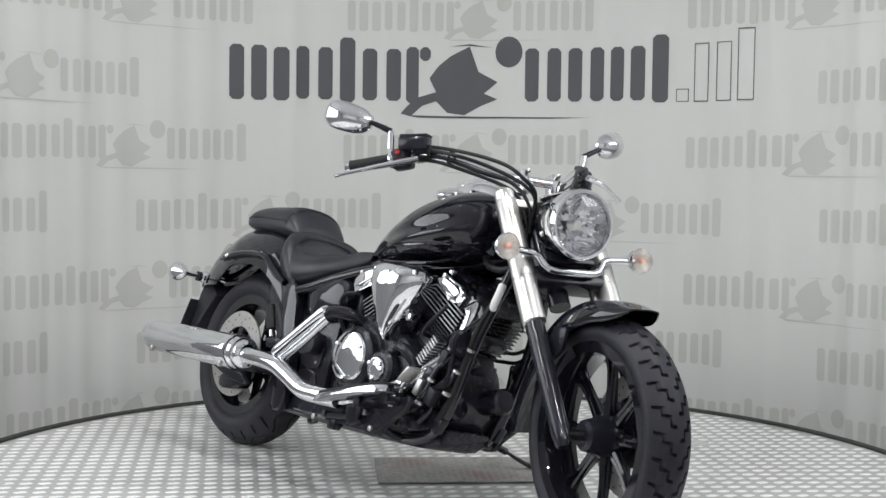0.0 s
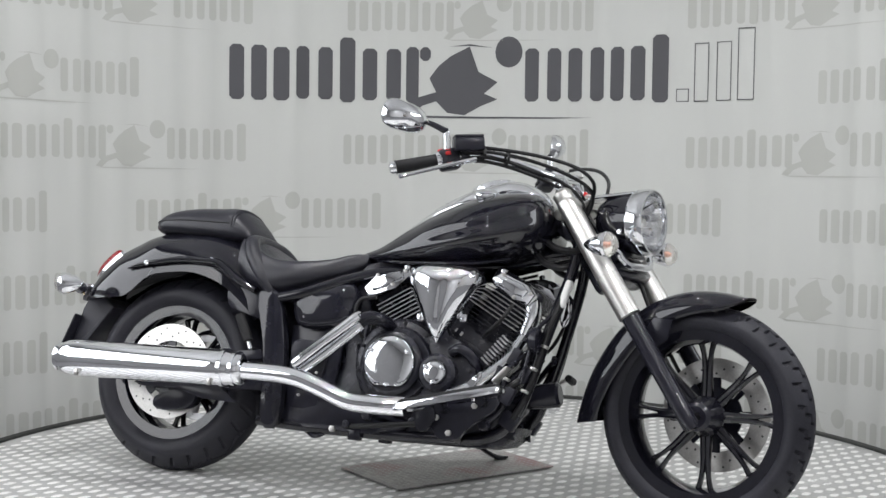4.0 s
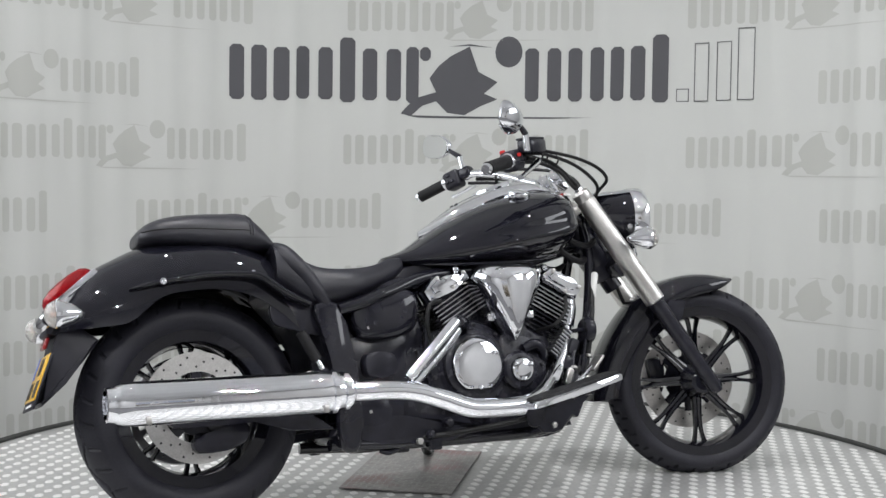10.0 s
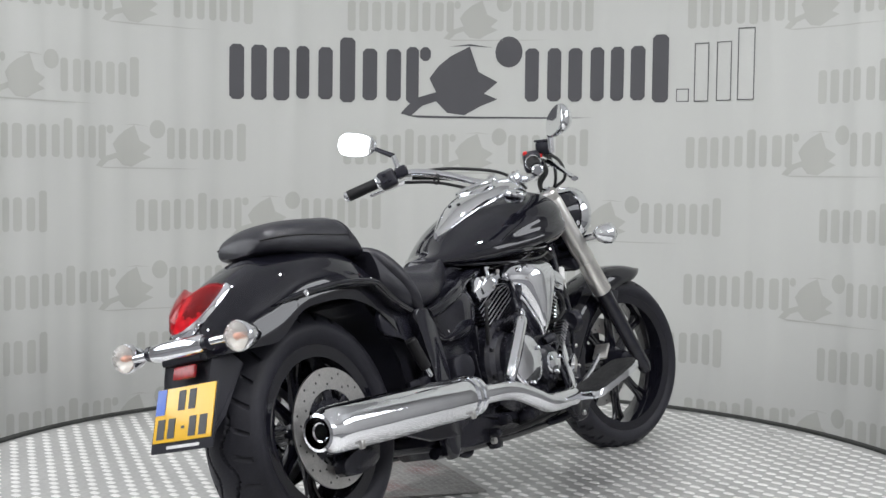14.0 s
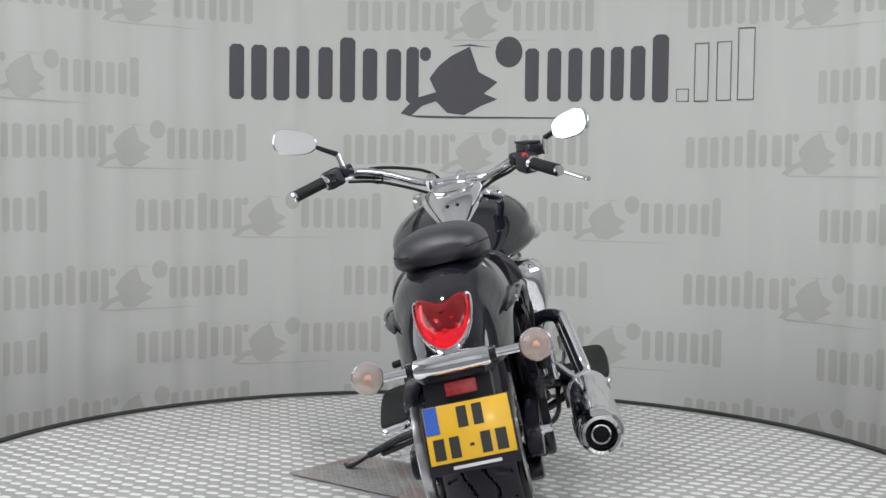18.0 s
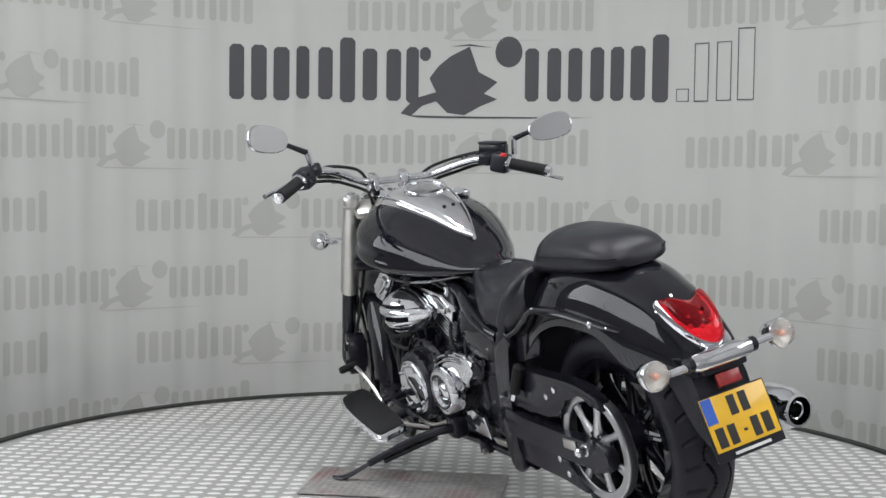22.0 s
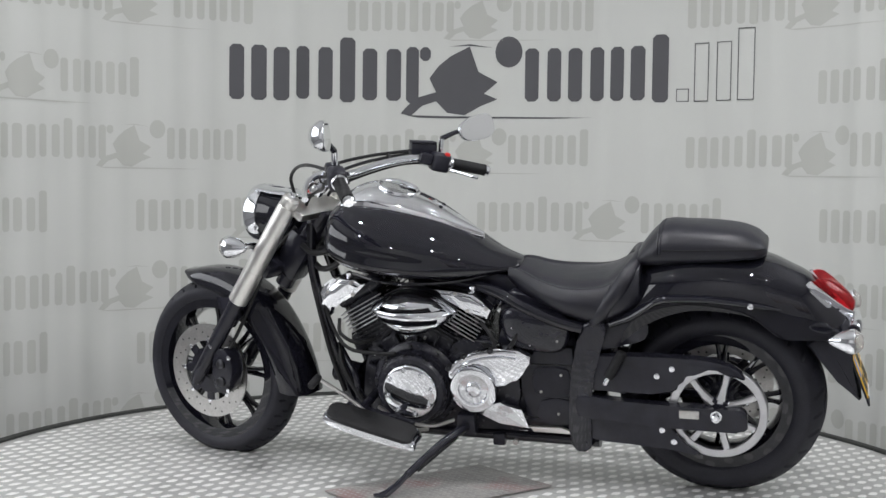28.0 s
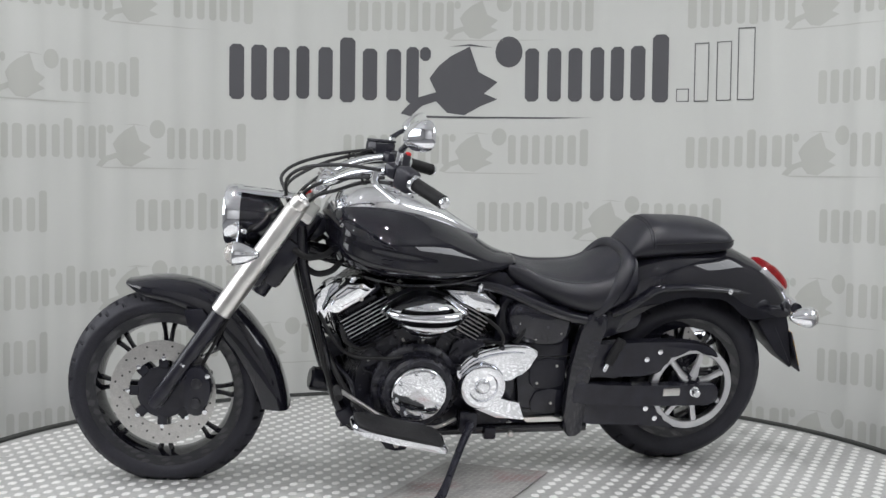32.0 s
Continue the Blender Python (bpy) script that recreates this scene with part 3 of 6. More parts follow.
# fuel tank
TANK = [(0.595, 0.050, 0.668, 0.698, 0.680, 2.2, 2.4), (0.66, 0.094, 0.660, 0.722, 0.682, 2.0, 2.6), (0.76, 0.154, 0.652, 0.785, 0.695, 1.9, 2.8), (0.86, 0.200, 0.652, 0.838, 0.715, 1.9, 2.8),
        (0.96, 0.229, 0.655, 0.872, 0.735, 2.0, 2.6), (1.06, 0.233, 0.664, 0.892, 0.750, 2.1, 2.4), (1.13, 0.215, 0.682, 0.890, 0.765, 2.2, 2.3), (1.175, 0.176, 0.705, 0.870, 0.780, 2.2, 2.2), (1.20, 0.099, 0.745, 0.835, 0.790, 2.0, 2.0)]
tank_bm = keyed_hull(TANK, span(0.595, 1.20, 48), 110)
CREASE = [(0.70, 0.694), (0.80, 0.704), (0.95, 0.728), (1.08, 0.752), (1.15, 0.775), (1.20, 0.80)]
for v in tank_bm.verts:
    if v.co.x > 0.72:
        d = v.co.z - curve_at(CREASE, v.co.x)
        grow = min(1.0, (v.co.x - 0.72) / 0.2)
        v.co.y *= 1 + grow * (0.026 * math.exp(-((d + 0.020) / 0.018) ** 2) - 0.030 * math.exp(-((d - 0.012) / 0.020) ** 2))
tank = bp("fuel_tank", tank_bm, PAINT, "glossy black teardrop fuel tank", sharp=70)

# seats
SEAT = [(0.218, 0.146, 0.560, 0.742, 0.64, 2.4, 2.1), (0.27, 0.170, 0.530, 0.712, 0.61, 2.4, 2.1), (0.34, 0.176, 0.518, 0.674, 0.59, 2.4, 2.2), (0.44, 0.167, 0.548, 0.662, 0.60, 2.4, 2.6),
        (0.52, 0.132, 0.578, 0.671, 0.62, 2.4, 2.8), (0.58, 0.100, 0.605, 0.690, 0.64, 2.6, 2.6), (0.625, 0.075, 0.635, 0.692, 0.66, 2.2, 2.2)]
seat_bm = keyed_hull(SEAT, span(0.218, 0.625, 34), 72)
for v in seat_bm.verts:
    wide = curve_at([(k[0], k[1]) for k in SEAT], v.co.x)
    if v.co.z > curve_at([(k[0], k[4]) for k in SEAT], v.co.x):
        u = min(1.0, abs(v.co.y) / wide)
        v.co.z += 0.011 * math.exp(-((u - 0.86) / 0.10) ** 2) - 0.008 * (1 - u * u)
rider_seat = bp("rider_seat", seat_bm, VINYL, "black vinyl rider seat with a scooped middle", sharp=60)
PILLION = [(-0.138, 0.066, 0.738, 0.772, 0.754, 2.4, 2.4), (-0.116, 0.091, 0.730, 0.794, 0.756, 2.6, 2.6), (-0.070, 0.109, 0.727, 0.813, 0.758, 2.5, 3.0), (0.0, 0.116, 0.720, 0.822, 0.758, 2.6, 3.2),
           (0.10, 0.117, 0.713, 0.825, 0.754, 2.6, 3.2), (0.155, 0.116, 0.705, 0.824, 0.752, 2.4, 3.0), (0.194, 0.110, 0.703, 0.792, 0.742, 2.4, 2.8), (0.228, 0.098, 0.700, 0.748, 0.722, 2.4, 2.4)]
pillion = bp("passenger_seat", keyed_hull(PILLION, span(-0.138, 0.228, 30), 56), VINYL, "black vinyl passenger seat pad with a sewn seam", sharp=60)
for side in (1, -1):
    line = []
    for x in span(-0.134, 0.155, 20):
        line.append((x, side * (curve_at([(k[0], k[1]) for k in PILLION], x) * 0.985 + 0.0006), curve_at([(k[0], k[4]) for k in PILLION], x) + 0.012))
    bp("seam", tube(line, 0.0022, 6, 2), GRIPRUBBER, "", pillion)

# ---- front end ----
FD = Vector((-0.545, 0, 0.839))
AXLE = Vector((1.657, 0, 0.297))


def fork_at(s, y, off=0.0):
    return AXLE + FD * s + Vector((off * 0.839, y, off * 0.545))


def sp(name, bm, mat, label="", parent=None, sharp=38.0):
    """A part that turns with the steering."""
    return bp(name, bm, mat, label, parent, sharp, STEER if parent is None else None)


def rod(a, b, prof, n=20):
    """A turned piece from a to b; prof: (share of the way, radius)."""
    L = (Vector(b) - Vector(a)).length
    return lathe([(0, prof[0][0] * L)] + [(r, s * L) for s, r in prof] + [(0, prof[-1][0] * L)], n, along(a, b))


for y in (0.130, -0.130):
    leg = sp("fork_leg", rod(fork_at(-0.040, y), fork_at(0.33, y), ((0, 0.016), (0.04, 0.021), (0.10, 0.024), (0.5, 0.025), (1.0, 0.0265))), SATIN, "black lower fork leg")
    sp("shroud", rod(fork_at(0.312, y), fork_at(0.70, y), ((0, 0.027), (0.01, 0.0325), (0.34, 0.0325), (0.342, 0.0312), (0.35, 0.0312), (0.352, 0.0325), (0.985, 0.0305), (1.0, 0.029))), ALLOY, "brushed alloy fork shroud", leg)
    sp("fork_cap", rod(fork_at(0.70, y), fork_at(0.735, y), ((0, 0.026), (0.1, 0.028), (0.8, 0.028), (1.0, 0.022))), ALLOY, "", leg)
    sp("axle_clamp", rbox(0.05, 0.03, 0.062, 0.012, Matrix.Translation(fork_at(-0.005, y)) @ pose(0, 0, 0, 0, -33)), SATIN, "", leg)
sp("front_axle", rod((1.660, -0.150, 0.293), (1.660, 0.150, 0.293), ((0, 0.012), (0.02, 0.014), (0.98, 0.014), (1, 0.012)), 16), DARKSTEEL, "dark front axle bolt")
sp("lower_clamp", merge(rbox(0.075, 0.250, 0.055, 0.016, Matrix.Translation(fork_at(0.46, 0, -0.012)) @ pose(0, 0, 0, 0, -33)),
                        rbox(0.10, 0.09, 0.16, 0.02, Matrix.Translation(fork_at(0.52, 0, -0.045)) @ pose(0, 0, 0, 0, -33))), SATIN, "black lower fork clamp")
sp("top_clamp", rbox(0.08, 0.245, 0.03, 0.01, Matrix.Translation(fork_at(0.69, 0, -0.02)) @ pose(0, 0, 0, 0, -33)), ALLOY, "alloy top fork clamp")
sp("steering_stem", rod(fork_at(0.40, 0, -0.05), fork_at(0.70, 0, -0.05), ((0, 0.03), (1, 0.03))), SATIN)

sp("headlight_visor", hull([(1.285, 0.030, 0.895, 0.908, 0.90, 2.0, 2.0), (1.32, 0.052, 0.896, 0.915, 0.902, 2.2, 2.0), (1.40, 0.060, 0.902, 0.921, 0.908, 2.2, 2.0), (1.462, 0.058, 0.908, 0.924, 0.914, 2.2, 2.0)], 24), CHROME, "chrome plate between headlight and fork clamp")

# front fender
def ffender_ring(deg, r, hw, drop, inset):
    a = radians(deg)
    ring = []
    for k in range(17):
        t = math.pi * k / 16
        c, s = math.cos(t), math.sin(t)
        y = (hw - inset) * math.copysign(abs(c) ** 0.55, c)
        rr = r - inset - drop * (1 - abs(s) ** 0.85)
        ring.append((1.662 + rr * math.cos(a), y, 0.303 + rr * math.sin(a)))
    return ring


FF = [(68, 0.343), (72, 0.338), (90, 0.336), (120, 0.336), (150, 0.338), (168, 0.352), (180, 0.368), (190, 0.386)]
FDROP = [(68, 0.008), (73, 0.03), (80, 0.05), (110, 0.075), (150, 0.085), (190, 0.075)]
FHW = [(68, 0.045), (73, 0.066), (82, 0.08), (110, 0.086), (190, 0.088)]
angles = span(68.5, 188, 34)
sp("front_fender", loft([ffender_ring(d, curve_at(FF, d), curve_at(FHW, d), curve_at(FDROP, d), 0) + ffender_ring(d, curve_at(FF, d), curve_at(FHW, d), curve_at(FDROP, d), 0.004)[::-1] for d in angles]),
   PAINT, "glossy black front fender", sharp=50)
for y in (0.098, -0.098):
    sp("fender_stay", slab([(1.50, 0.50), (1.545, 0.56), (1.60, 0.555), (1.585, 0.50), (1.53, 0.46)], y - 0.006, y + 0.006, 0.002), SATIN)

# brake caliper on the left fork leg
cal = sp("brake_caliper", merge(slab(rounded([(1.505, 0.33), (1.53, 0.39), (1.575, 0.385), (1.585, 0.31), (1.575, 0.255), (1.53, 0.25)]), 0.085, 0.150, 0.008),
                                rbox(0.05, 0.05, 0.10, 0.01, pose(1.545, 0.075, 0.32, 0, -10))), SATIN, "black front brake caliper")
for z in (0.285, 0.345):
    sp("piston_cap", lathe([(0.016, 0), (0.016, 0.006), (0.011, 0.009), (0, 0.009)], 16, pose(1.548, 0.150, z, -90)), DARKSTEEL, "", cal)
for x, z in ((1.515, 0.37), (1.52, 0.26), (1.59, 0.40)):
    sp("bolt", lathe([(0.008, 0), (0.008, 0.006), (0, 0.007)], 6, pose(x, 0.148, z, -90)), CHROME, "", cal)
sp("brake_hose", tube([(1.54, 0.115, 0.39), (1.50, 0.10, 0.47), (1.44, 0.085, 0.60), (1.40, 0.07, 0.70), (1.33, 0.02, 0.80)], 0.006, 8), CABLE, "black front brake hose")

# headlight
HL = Matrix.Translation((1.467, -0.010, 0.832)) @ pose(0, 0, 0, 0, 91) @ Matrix.Scale(0.945, 4)
bucket = sp("headlight", lathe([(0, -0.150), (0.035, -0.148), (0.065, -0.132), (0.083, -0.10), (0.092, -0.05), (0.0945, -0.008), (0.090, -0.006)], 40, HL), PAINT, "round headlight with a black bucket and chrome ring", sharp=60)
sp("ring", lathe([(0.0935, -0.022), (0.0985, -0.021), (0.1005, -0.014), (0.1015, 0.010), (0.1005, 0.026), (0.0965, 0.032), (0.090, 0.031), (0.0875, 0.022), (0.0885, -0.01)], 48, HL, close=True), CHROME, "chrome headlight ring", bucket, 60)
refl = lathe([(0, -0.055), (0.018, -0.054), (0.03, -0.052), (0.042, -0.047), (0.052, -0.041), (0.06, -0.035), (0.070, -0.024), (0.080, -0.008), (0.0875, 0.012)], 48)
for v in refl.verts:
    rad = math.hypot(v.co.x, v.co.y)
    if 0.02 < rad < 0.086:
        v.co.z += 0.004 * math.sin(v.co.x * 170) * (1 if v.co.y > 0 else -1) + 0.003 * math.cos(v.co.y * 120)
refl.transform(HL)
sp("reflector", refl, CHROME, "fluted bright reflector", bucket, 20)
sp("bulb_shield", lathe([(0, 0.002), (0.012, 0.0), (0.016, -0.012), (0.014, -0.04)], 16, HL), ALLOY, "", bucket)
lamp_glass = sp("glass", lathe([(0, 0.034), (0.04, 0.032), (0.07, 0.027), (0.088, 0.02), (0.088, 0.017), (0.07, 0.024), (0.04, 0.029), (0, 0.031)], 40, HL), CLEAR, "clear headlight glass", bucket, 60)
lamp_glass.visible_shadow = False
for k in (-1, 1):
    sp("mount_bolt", lathe([(0.009, 0), (0.009, 0.006), (0.005, 0.010), (0, 0.010)], 12, pose(1.43, k * 0.092, 0.80, -90 * k)), CHROME, "", bucket)

# turn signals: a chrome bullet with a clear lens over an amber bulb
def signal(m, owner, rear):
    body = owner("turn_signal", lathe([(0, -0.075), (0.006, -0.074), (0.014, -0.064), (0.026, -0.042), (0.034, -0.018), (0.0365, -0.002), (0.034, 0.0)], 28, m), CHROME, "chrome bullet turn signal", None)
    owner("reflector", lathe([(0, -0.022), (0.015, -0.018), (0.026, -0.008), (0.032, 0.0)], 20, m), ALLOY, "bright reflector", body)
    owner("bulb", lathe([(0, 0.008), (0.0055, 0.006), (0.0082, -0.001), (0.007, -0.014), (0, -0.018)], 14, m), AMBER, "amber bulb", body)
    lens = owner("lens", lathe([(0, 0.026), (0.014, 0.024), (0.026, 0.016), (0.034, 0.003), (0.035, -0.001), (0.033, -0.001), (0.025, 0.0125), (0.013, 0.0205), (0, 0.0225)], 28, m), FROST, "clear fluted signal lens", body)
    lens.visible_shadow = False
    return body


for x, y in ((1.440, 0.226), (1.453, -0.208)):
    signal(Matrix.Translation((x, y, 0.756)) @ pose(0, 0, 0, 0, 90), lambda n, b, mt, l="", p=None: sp(n, b, mt, l, p, 60), False)
sp("signal_bar", tube([(1.420, 0.212, 0.751), (1.42, 0.15, 0.748), (1.43, 0.105, 0.740), (1.445, 0.075, 0.708), (1.45, 0.0, 0.704), (1.445, -0.075, 0.708), (1.43, -0.105, 0.740), (1.425, -0.15, 0.748), (1.433, -0.195, 0.751)], 0.011, 12), CHROME, "chrome bar that carries the front signals")

# handlebar, in its turned position
BAR = [(0.957, 0.504, 0.989), (1.035, 0.380, 1.026), (1.085, 0.300, 1.032), (1.150, 0.215, 1.005), (1.205, 0.130, 0.962), (1.222, 0.073, 0.946), (1.203, -0.040, 0.935), (1.178, -0.115, 0.930),
       (1.090, -0.183, 0.950), (0.990, -0.225, 0.960), (0.915, -0.262, 0.940), (0.785, -0.347, 0.892)]
bar = bp("handlebar", tube(BAR, 0.0135, 14, 8), CHROME, "wide swept chrome handlebar")
for (x, y, z) in ((1.222, 0.073, 0.950), (1.203, -0.030, 0.942)):
    riser = bp("riser", rbox(0.045, 0.034, 0.075, 0.01, pose(x - 0.002, y, z - 0.014, 0, -28, -11)), CHROME, "chrome bar riser")
    for k in (-1, 1):
        bp("bolt", lathe([(0.007, 0), (0.007, 0.008), (0, 0.008)], 8, pose(x + k * 0.013, y, z + 0.018, 0, -20, -11)), STEEL, "", riser)
for end, inner, name in (((0.957, 0.504, 0.989), (1.022, 0.402, 1.020), "left"), ((0.785, -0.347, 0.892), (0.898, -0.272, 0.934), "right")):
    e, i = Vector(end), Vector(inner)
    d = (e - i).normalized()
    L = (e - i).length
    prof = [(0.0, 0), (0.022, 0), (0.022, 0.006)]
    for k in range(14):
        prof += [(0.0185, 0.008 + k * L * 0.061), (0.0195, 0.008 + (k + 0.5) * L * 0.061)]
    prof += [(0.020, L * 0.90), (0.0, L * 0.90)]
    grip = bp("grip", lathe(prof, 20, along(i, e)), GRIPRUBBER, "ribbed black rubber grip")
    bp("collar", lathe([(0.0, -0.012), (0.0235, -0.012), (0.0245, -0.008), (0.0245, 0.004), (0.0225, 0.008), (0, 0.008)], 20, along(i, e)), CHROME, "chrome collar", grip)
    bp("end_cap", lathe([(0.016, L * 0.90), (0.0175, L * 0.91), (0.0175, L * 0.98), (0.013, L * 1.02), (0, L * 1.02)], 20, along(i, e)), CHROME, "chrome bar end", grip)
    mid = i - d * 0.032
    turn = Matrix.Translation(mid) @ d.to_track_quat("X", "Z").to_matrix().to_4x4()
    sw = bp("switch_housing", rbox(0.062, 0.052, 0.062, 0.012, turn @ pose(0, 0, -0.003), 3), PLASTIC, "black switch housing")
    for dx, dz, mt in ((0.006, 0.012, REDPLASTIC if name == "right" else SATIN), (-0.006, -0.012, SATIN), (0.014, -0.010, SATIN)):
        bp("button", rbox(0.014, 0.012, 0.010, 0.002, turn @ pose(dx, 0.027, dz)), mt, "red stop switch" if mt is REDPLASTIC else "", sw)
    clamp = i - d * 0.085
    bp("lever_mount", rbox(0.045, 0.045, 0.04, 0.01, Matrix.Translation(clamp) @ d.to_track_quat("X", "Z").to_matrix().to_4x4() @ pose(0, 0, 0), 2), SATIN, "black lever mount")
bp("red_switch", rbox(0.018, 0.014, 0.012, 0.004, pose(0.895, -0.252, 0.966, 0, -20, 30)), REDPLASTIC, "red engine stop switch")
bp("brake_lever", tube([(1.005, -0.265, 0.940), (0.975, -0.300, 0.922), (0.920, -0.358, 0.890), (0.868, -0.410, 0.860), (0.849, -0.428, 0.850)], [0.013, 0.012, 0.009, 0.008, 0.0105], 10, 5, 0.7), CHROME, "polished brake lever")
bp("clutch_lever", tube([(1.115, 0.315, 1.025), (1.128, 0.370, 1.016), (1.112, 0.440, 1.004), (1.090, 0.497, 0.993)], [0.012, 0.010, 0.0075, 0.0100], 10, 5, 0.8), CHROME, "polished clutch lever")
mast = bp("brake_reservoir", rbox(0.088, 0.052, 0.040, 0.007, pose(0.985, -0.270, 0.982, 4, -8, 30), 2), SATIN, "black brake fluid reservoir")
bp("lid", rbox(0.084, 0.050, 0.007, 0.002, pose(0.982, -0.269, 1.005, 4, -8, 30)), PLASTIC, "", mast)

# mirrors
def mirror(base, elbow, centre, face_deg, tilt, side, back):
    stem = bp("mirror", tube([base, (Vector(base) + Vector(elbow)) / 2, elbow], 0.0098, 12, 4), CHROME, "chrome rear-view mirror on a short stem")
    bp("stalk", tube([elbow, (Vector(elbow) * 0.5 + Vector(centre) * 0.5) + Vector((0.010, 0, 0.004)), Vector(centre) + Vector((0.022, -side * 0.02, -0.004))], [0.0095, 0.0075, 0.0075], 10, 4), SATIN, "black mirror stalk", stem)
    m = Matrix.Translation(centre) @ pose(0, 0, 0, 0, back, face_deg) @ pose(0, 0, 0, tilt)
    out = []
    for k in range(36):
        t = 2 * math.pi * k / 36
        c, s = math.cos(t), math.sin(t)
        w = 0.072 * math.copysign(abs(c) ** 0.72, c)
        h = (0.042 + 0.006 * c * side) * math.copysign(abs(s) ** 0.78, s)
        out.append((w * 1.0, h))
    rings = []
    for d, k in ((-0.0005, 0.90), (0.0, 0.965), (0.004, 1.0), (0.012, 0.99), (0.026, 0.86), (0.040, 0.60), (0.048, 0.30), (0.050, 0.06)):
        rings.append([m @ Vector((d, a * k, b * k)) for a, b in out])
    bp("shell", loft(rings), CHROME, "chrome teardrop mirror shell", stem, sharp=60)
    bp("glass", loft([[m @ Vector((-0.0022, a * 0.93, b * 0.93)) for a, b in out], [m @ Vector((-0.0008, a * 0.93, b * 0.93)) for a, b in out]]), MIRROR, "mirror glass", stem)


mirror((1.060, 0.335, 1.040), (1.053, 0.346, 1.100), (1.022, 0.470, 1.166), 14, 16, 1, 0)
mirror((0.940, -0.318, 0.955), (0.936, -0.325, 1.005), (0.832, -0.403, 1.027), -41, -6, -1, 11)

# cables from the bar to the steering head
for pts in ([(0.97, -0.255, 0.975), (1.035, -0.235, 0.980), (1.170, -0.208, 0.966), (1.270, -0.170, 0.945), (1.318, -0.140, 0.915), (1.316, -0.085, 0.888), (1.29, -0.05, 0.84)],
            [(0.97, -0.255, 0.962), (1.035, -0.240, 0.968), (1.140, -0.205, 0.955), (1.230, -0.160, 0.932), (1.300, -0.110, 0.900), (1.31, -0.07, 0.865), (1.28, -0.05, 0.80)],
            [(0.96, -0.250, 0.940), (1.040, -0.228, 0.940), (1.120, -0.190, 0.925), (1.195, -0.120, 0.905), (1.250, -0.085, 0.875), (1.28, -0.06, 0.80)],
            [(0.98, -0.245, 0.950), (1.060, -0.222, 0.952), (1.150, -0.165, 0.930), (1.225, -0.095, 0.912), (1.28, -0.07, 0.86), (1.29, -0.05, 0.78)],
            [(1.07, 0.33, 1.005), (1.13, 0.24, 0.985), (1.19, 0.13, 0.935), (1.25, 0.08, 0.90), (1.29, 0.06, 0.84)],
            [(1.09, 0.31, 1.015), (1.16, 0.225, 0.995), (1.225, 0.11, 0.955), (1.275, 0.06, 0.91), (1.30, 0.04, 0.85)],
            [(1.10, 0.30, 1.035), (1.19, 0.22, 1.030), (1.28, 0.10, 0.995), (1.325, 0.05, 0.950), (1.325, 0.03, 0.89)]):
    bp("cable", tube(pts, 0.0055, 8, 6), CABLE, "black control cable")
for x, y, z in ((1.085, -0.212, 0.956), (1.02, -0.235, 0.962), (1.13, 0.24, 0.998)):
    bp("cable_tie", lathe([(0.019, -0.004), (0.021, -0.004), (0.021, 0.004), (0.019, 0.004)], 16, along((x, y, z), (x + 0.09, y + 0.06 * (1 if y < 0 else -1), z - 0.01)), close=True), CABLE, "black cable tie")

# small things at the steering head
for y in (0.130, -0.130):
    sp("fork_bolt", lathe([(0.014, 0), (0.014, 0.008), (0.010, 0.010), (0, 0.010)], 6, along(fork_at(0.735, y), fork_at(0.80, y))), CHROME, "chrome fork top bolt")
tag = bp("key_tag", merge(rbox(0.012, 0.008, 0.013, 0.003, pose(1.258, 0.046, 0.911, 10, 20)), rbox(0.014, 0.008, 0.008, 0.003, pose(1.268, 0.042, 0.905, 0, -25))), REDPLASTIC, "red key tag at the ignition")
bp("key", rbox(0.026, 0.006, 0.008, 0.002, pose(1.274, 0.036, 0.904)), STEEL, "", tag)
sp("fork_lock_stop", rbox(0.04, 0.16, 0.03, 0.006, Matrix.Translation(fork_at(0.50, 0, 0.03)) @ pose(0, 0, 0, 0, -33)), SATIN, "black bracket on the lower clamp")

# ---- tank console ----
CON_TOP = [(0.715, 0.776), (0.762, 0.806), (0.847, 0.860), (0.933, 0.897), (1.019, 0.923), (1.071, 0.928), (1.123, 0.915), (1.165, 0.888), (1.185, 0.860)]
CON_W = [(0.715, 0.006), (0.76, 0.030), (0.84, 0.062), (0.93, 0.088), (1.02, 0.104), (1.09, 0.110), (1.15, 0.098), (1.185, 0.070)]
CON_LOW = [(0.715, 0.762), (0.762, 0.776), (0.847, 0.812), (0.933, 0.840), (1.019, 0.858), (1.09, 0.862), (1.15, 0.850), (1.185, 0.836)]


def console_ring(x):
    w, z0, z1 = curve_at(CON_W, x), curve_at(CON_LOW, x), curve_at(CON_TOP, x)
    ring = []
    for k in range(21):
        t = math.pi * k / 20
        c, s = math.cos(t), math.sin(t)
        ring.append((x, w * math.copysign(abs(c) ** 0.9, c), z0 + (z1 - z0) * abs(s) ** 0.62))
    return ring + [(x, -w * 0.5, z0 - 0.01), (x, w * 0.5, z0 - 0.01)]


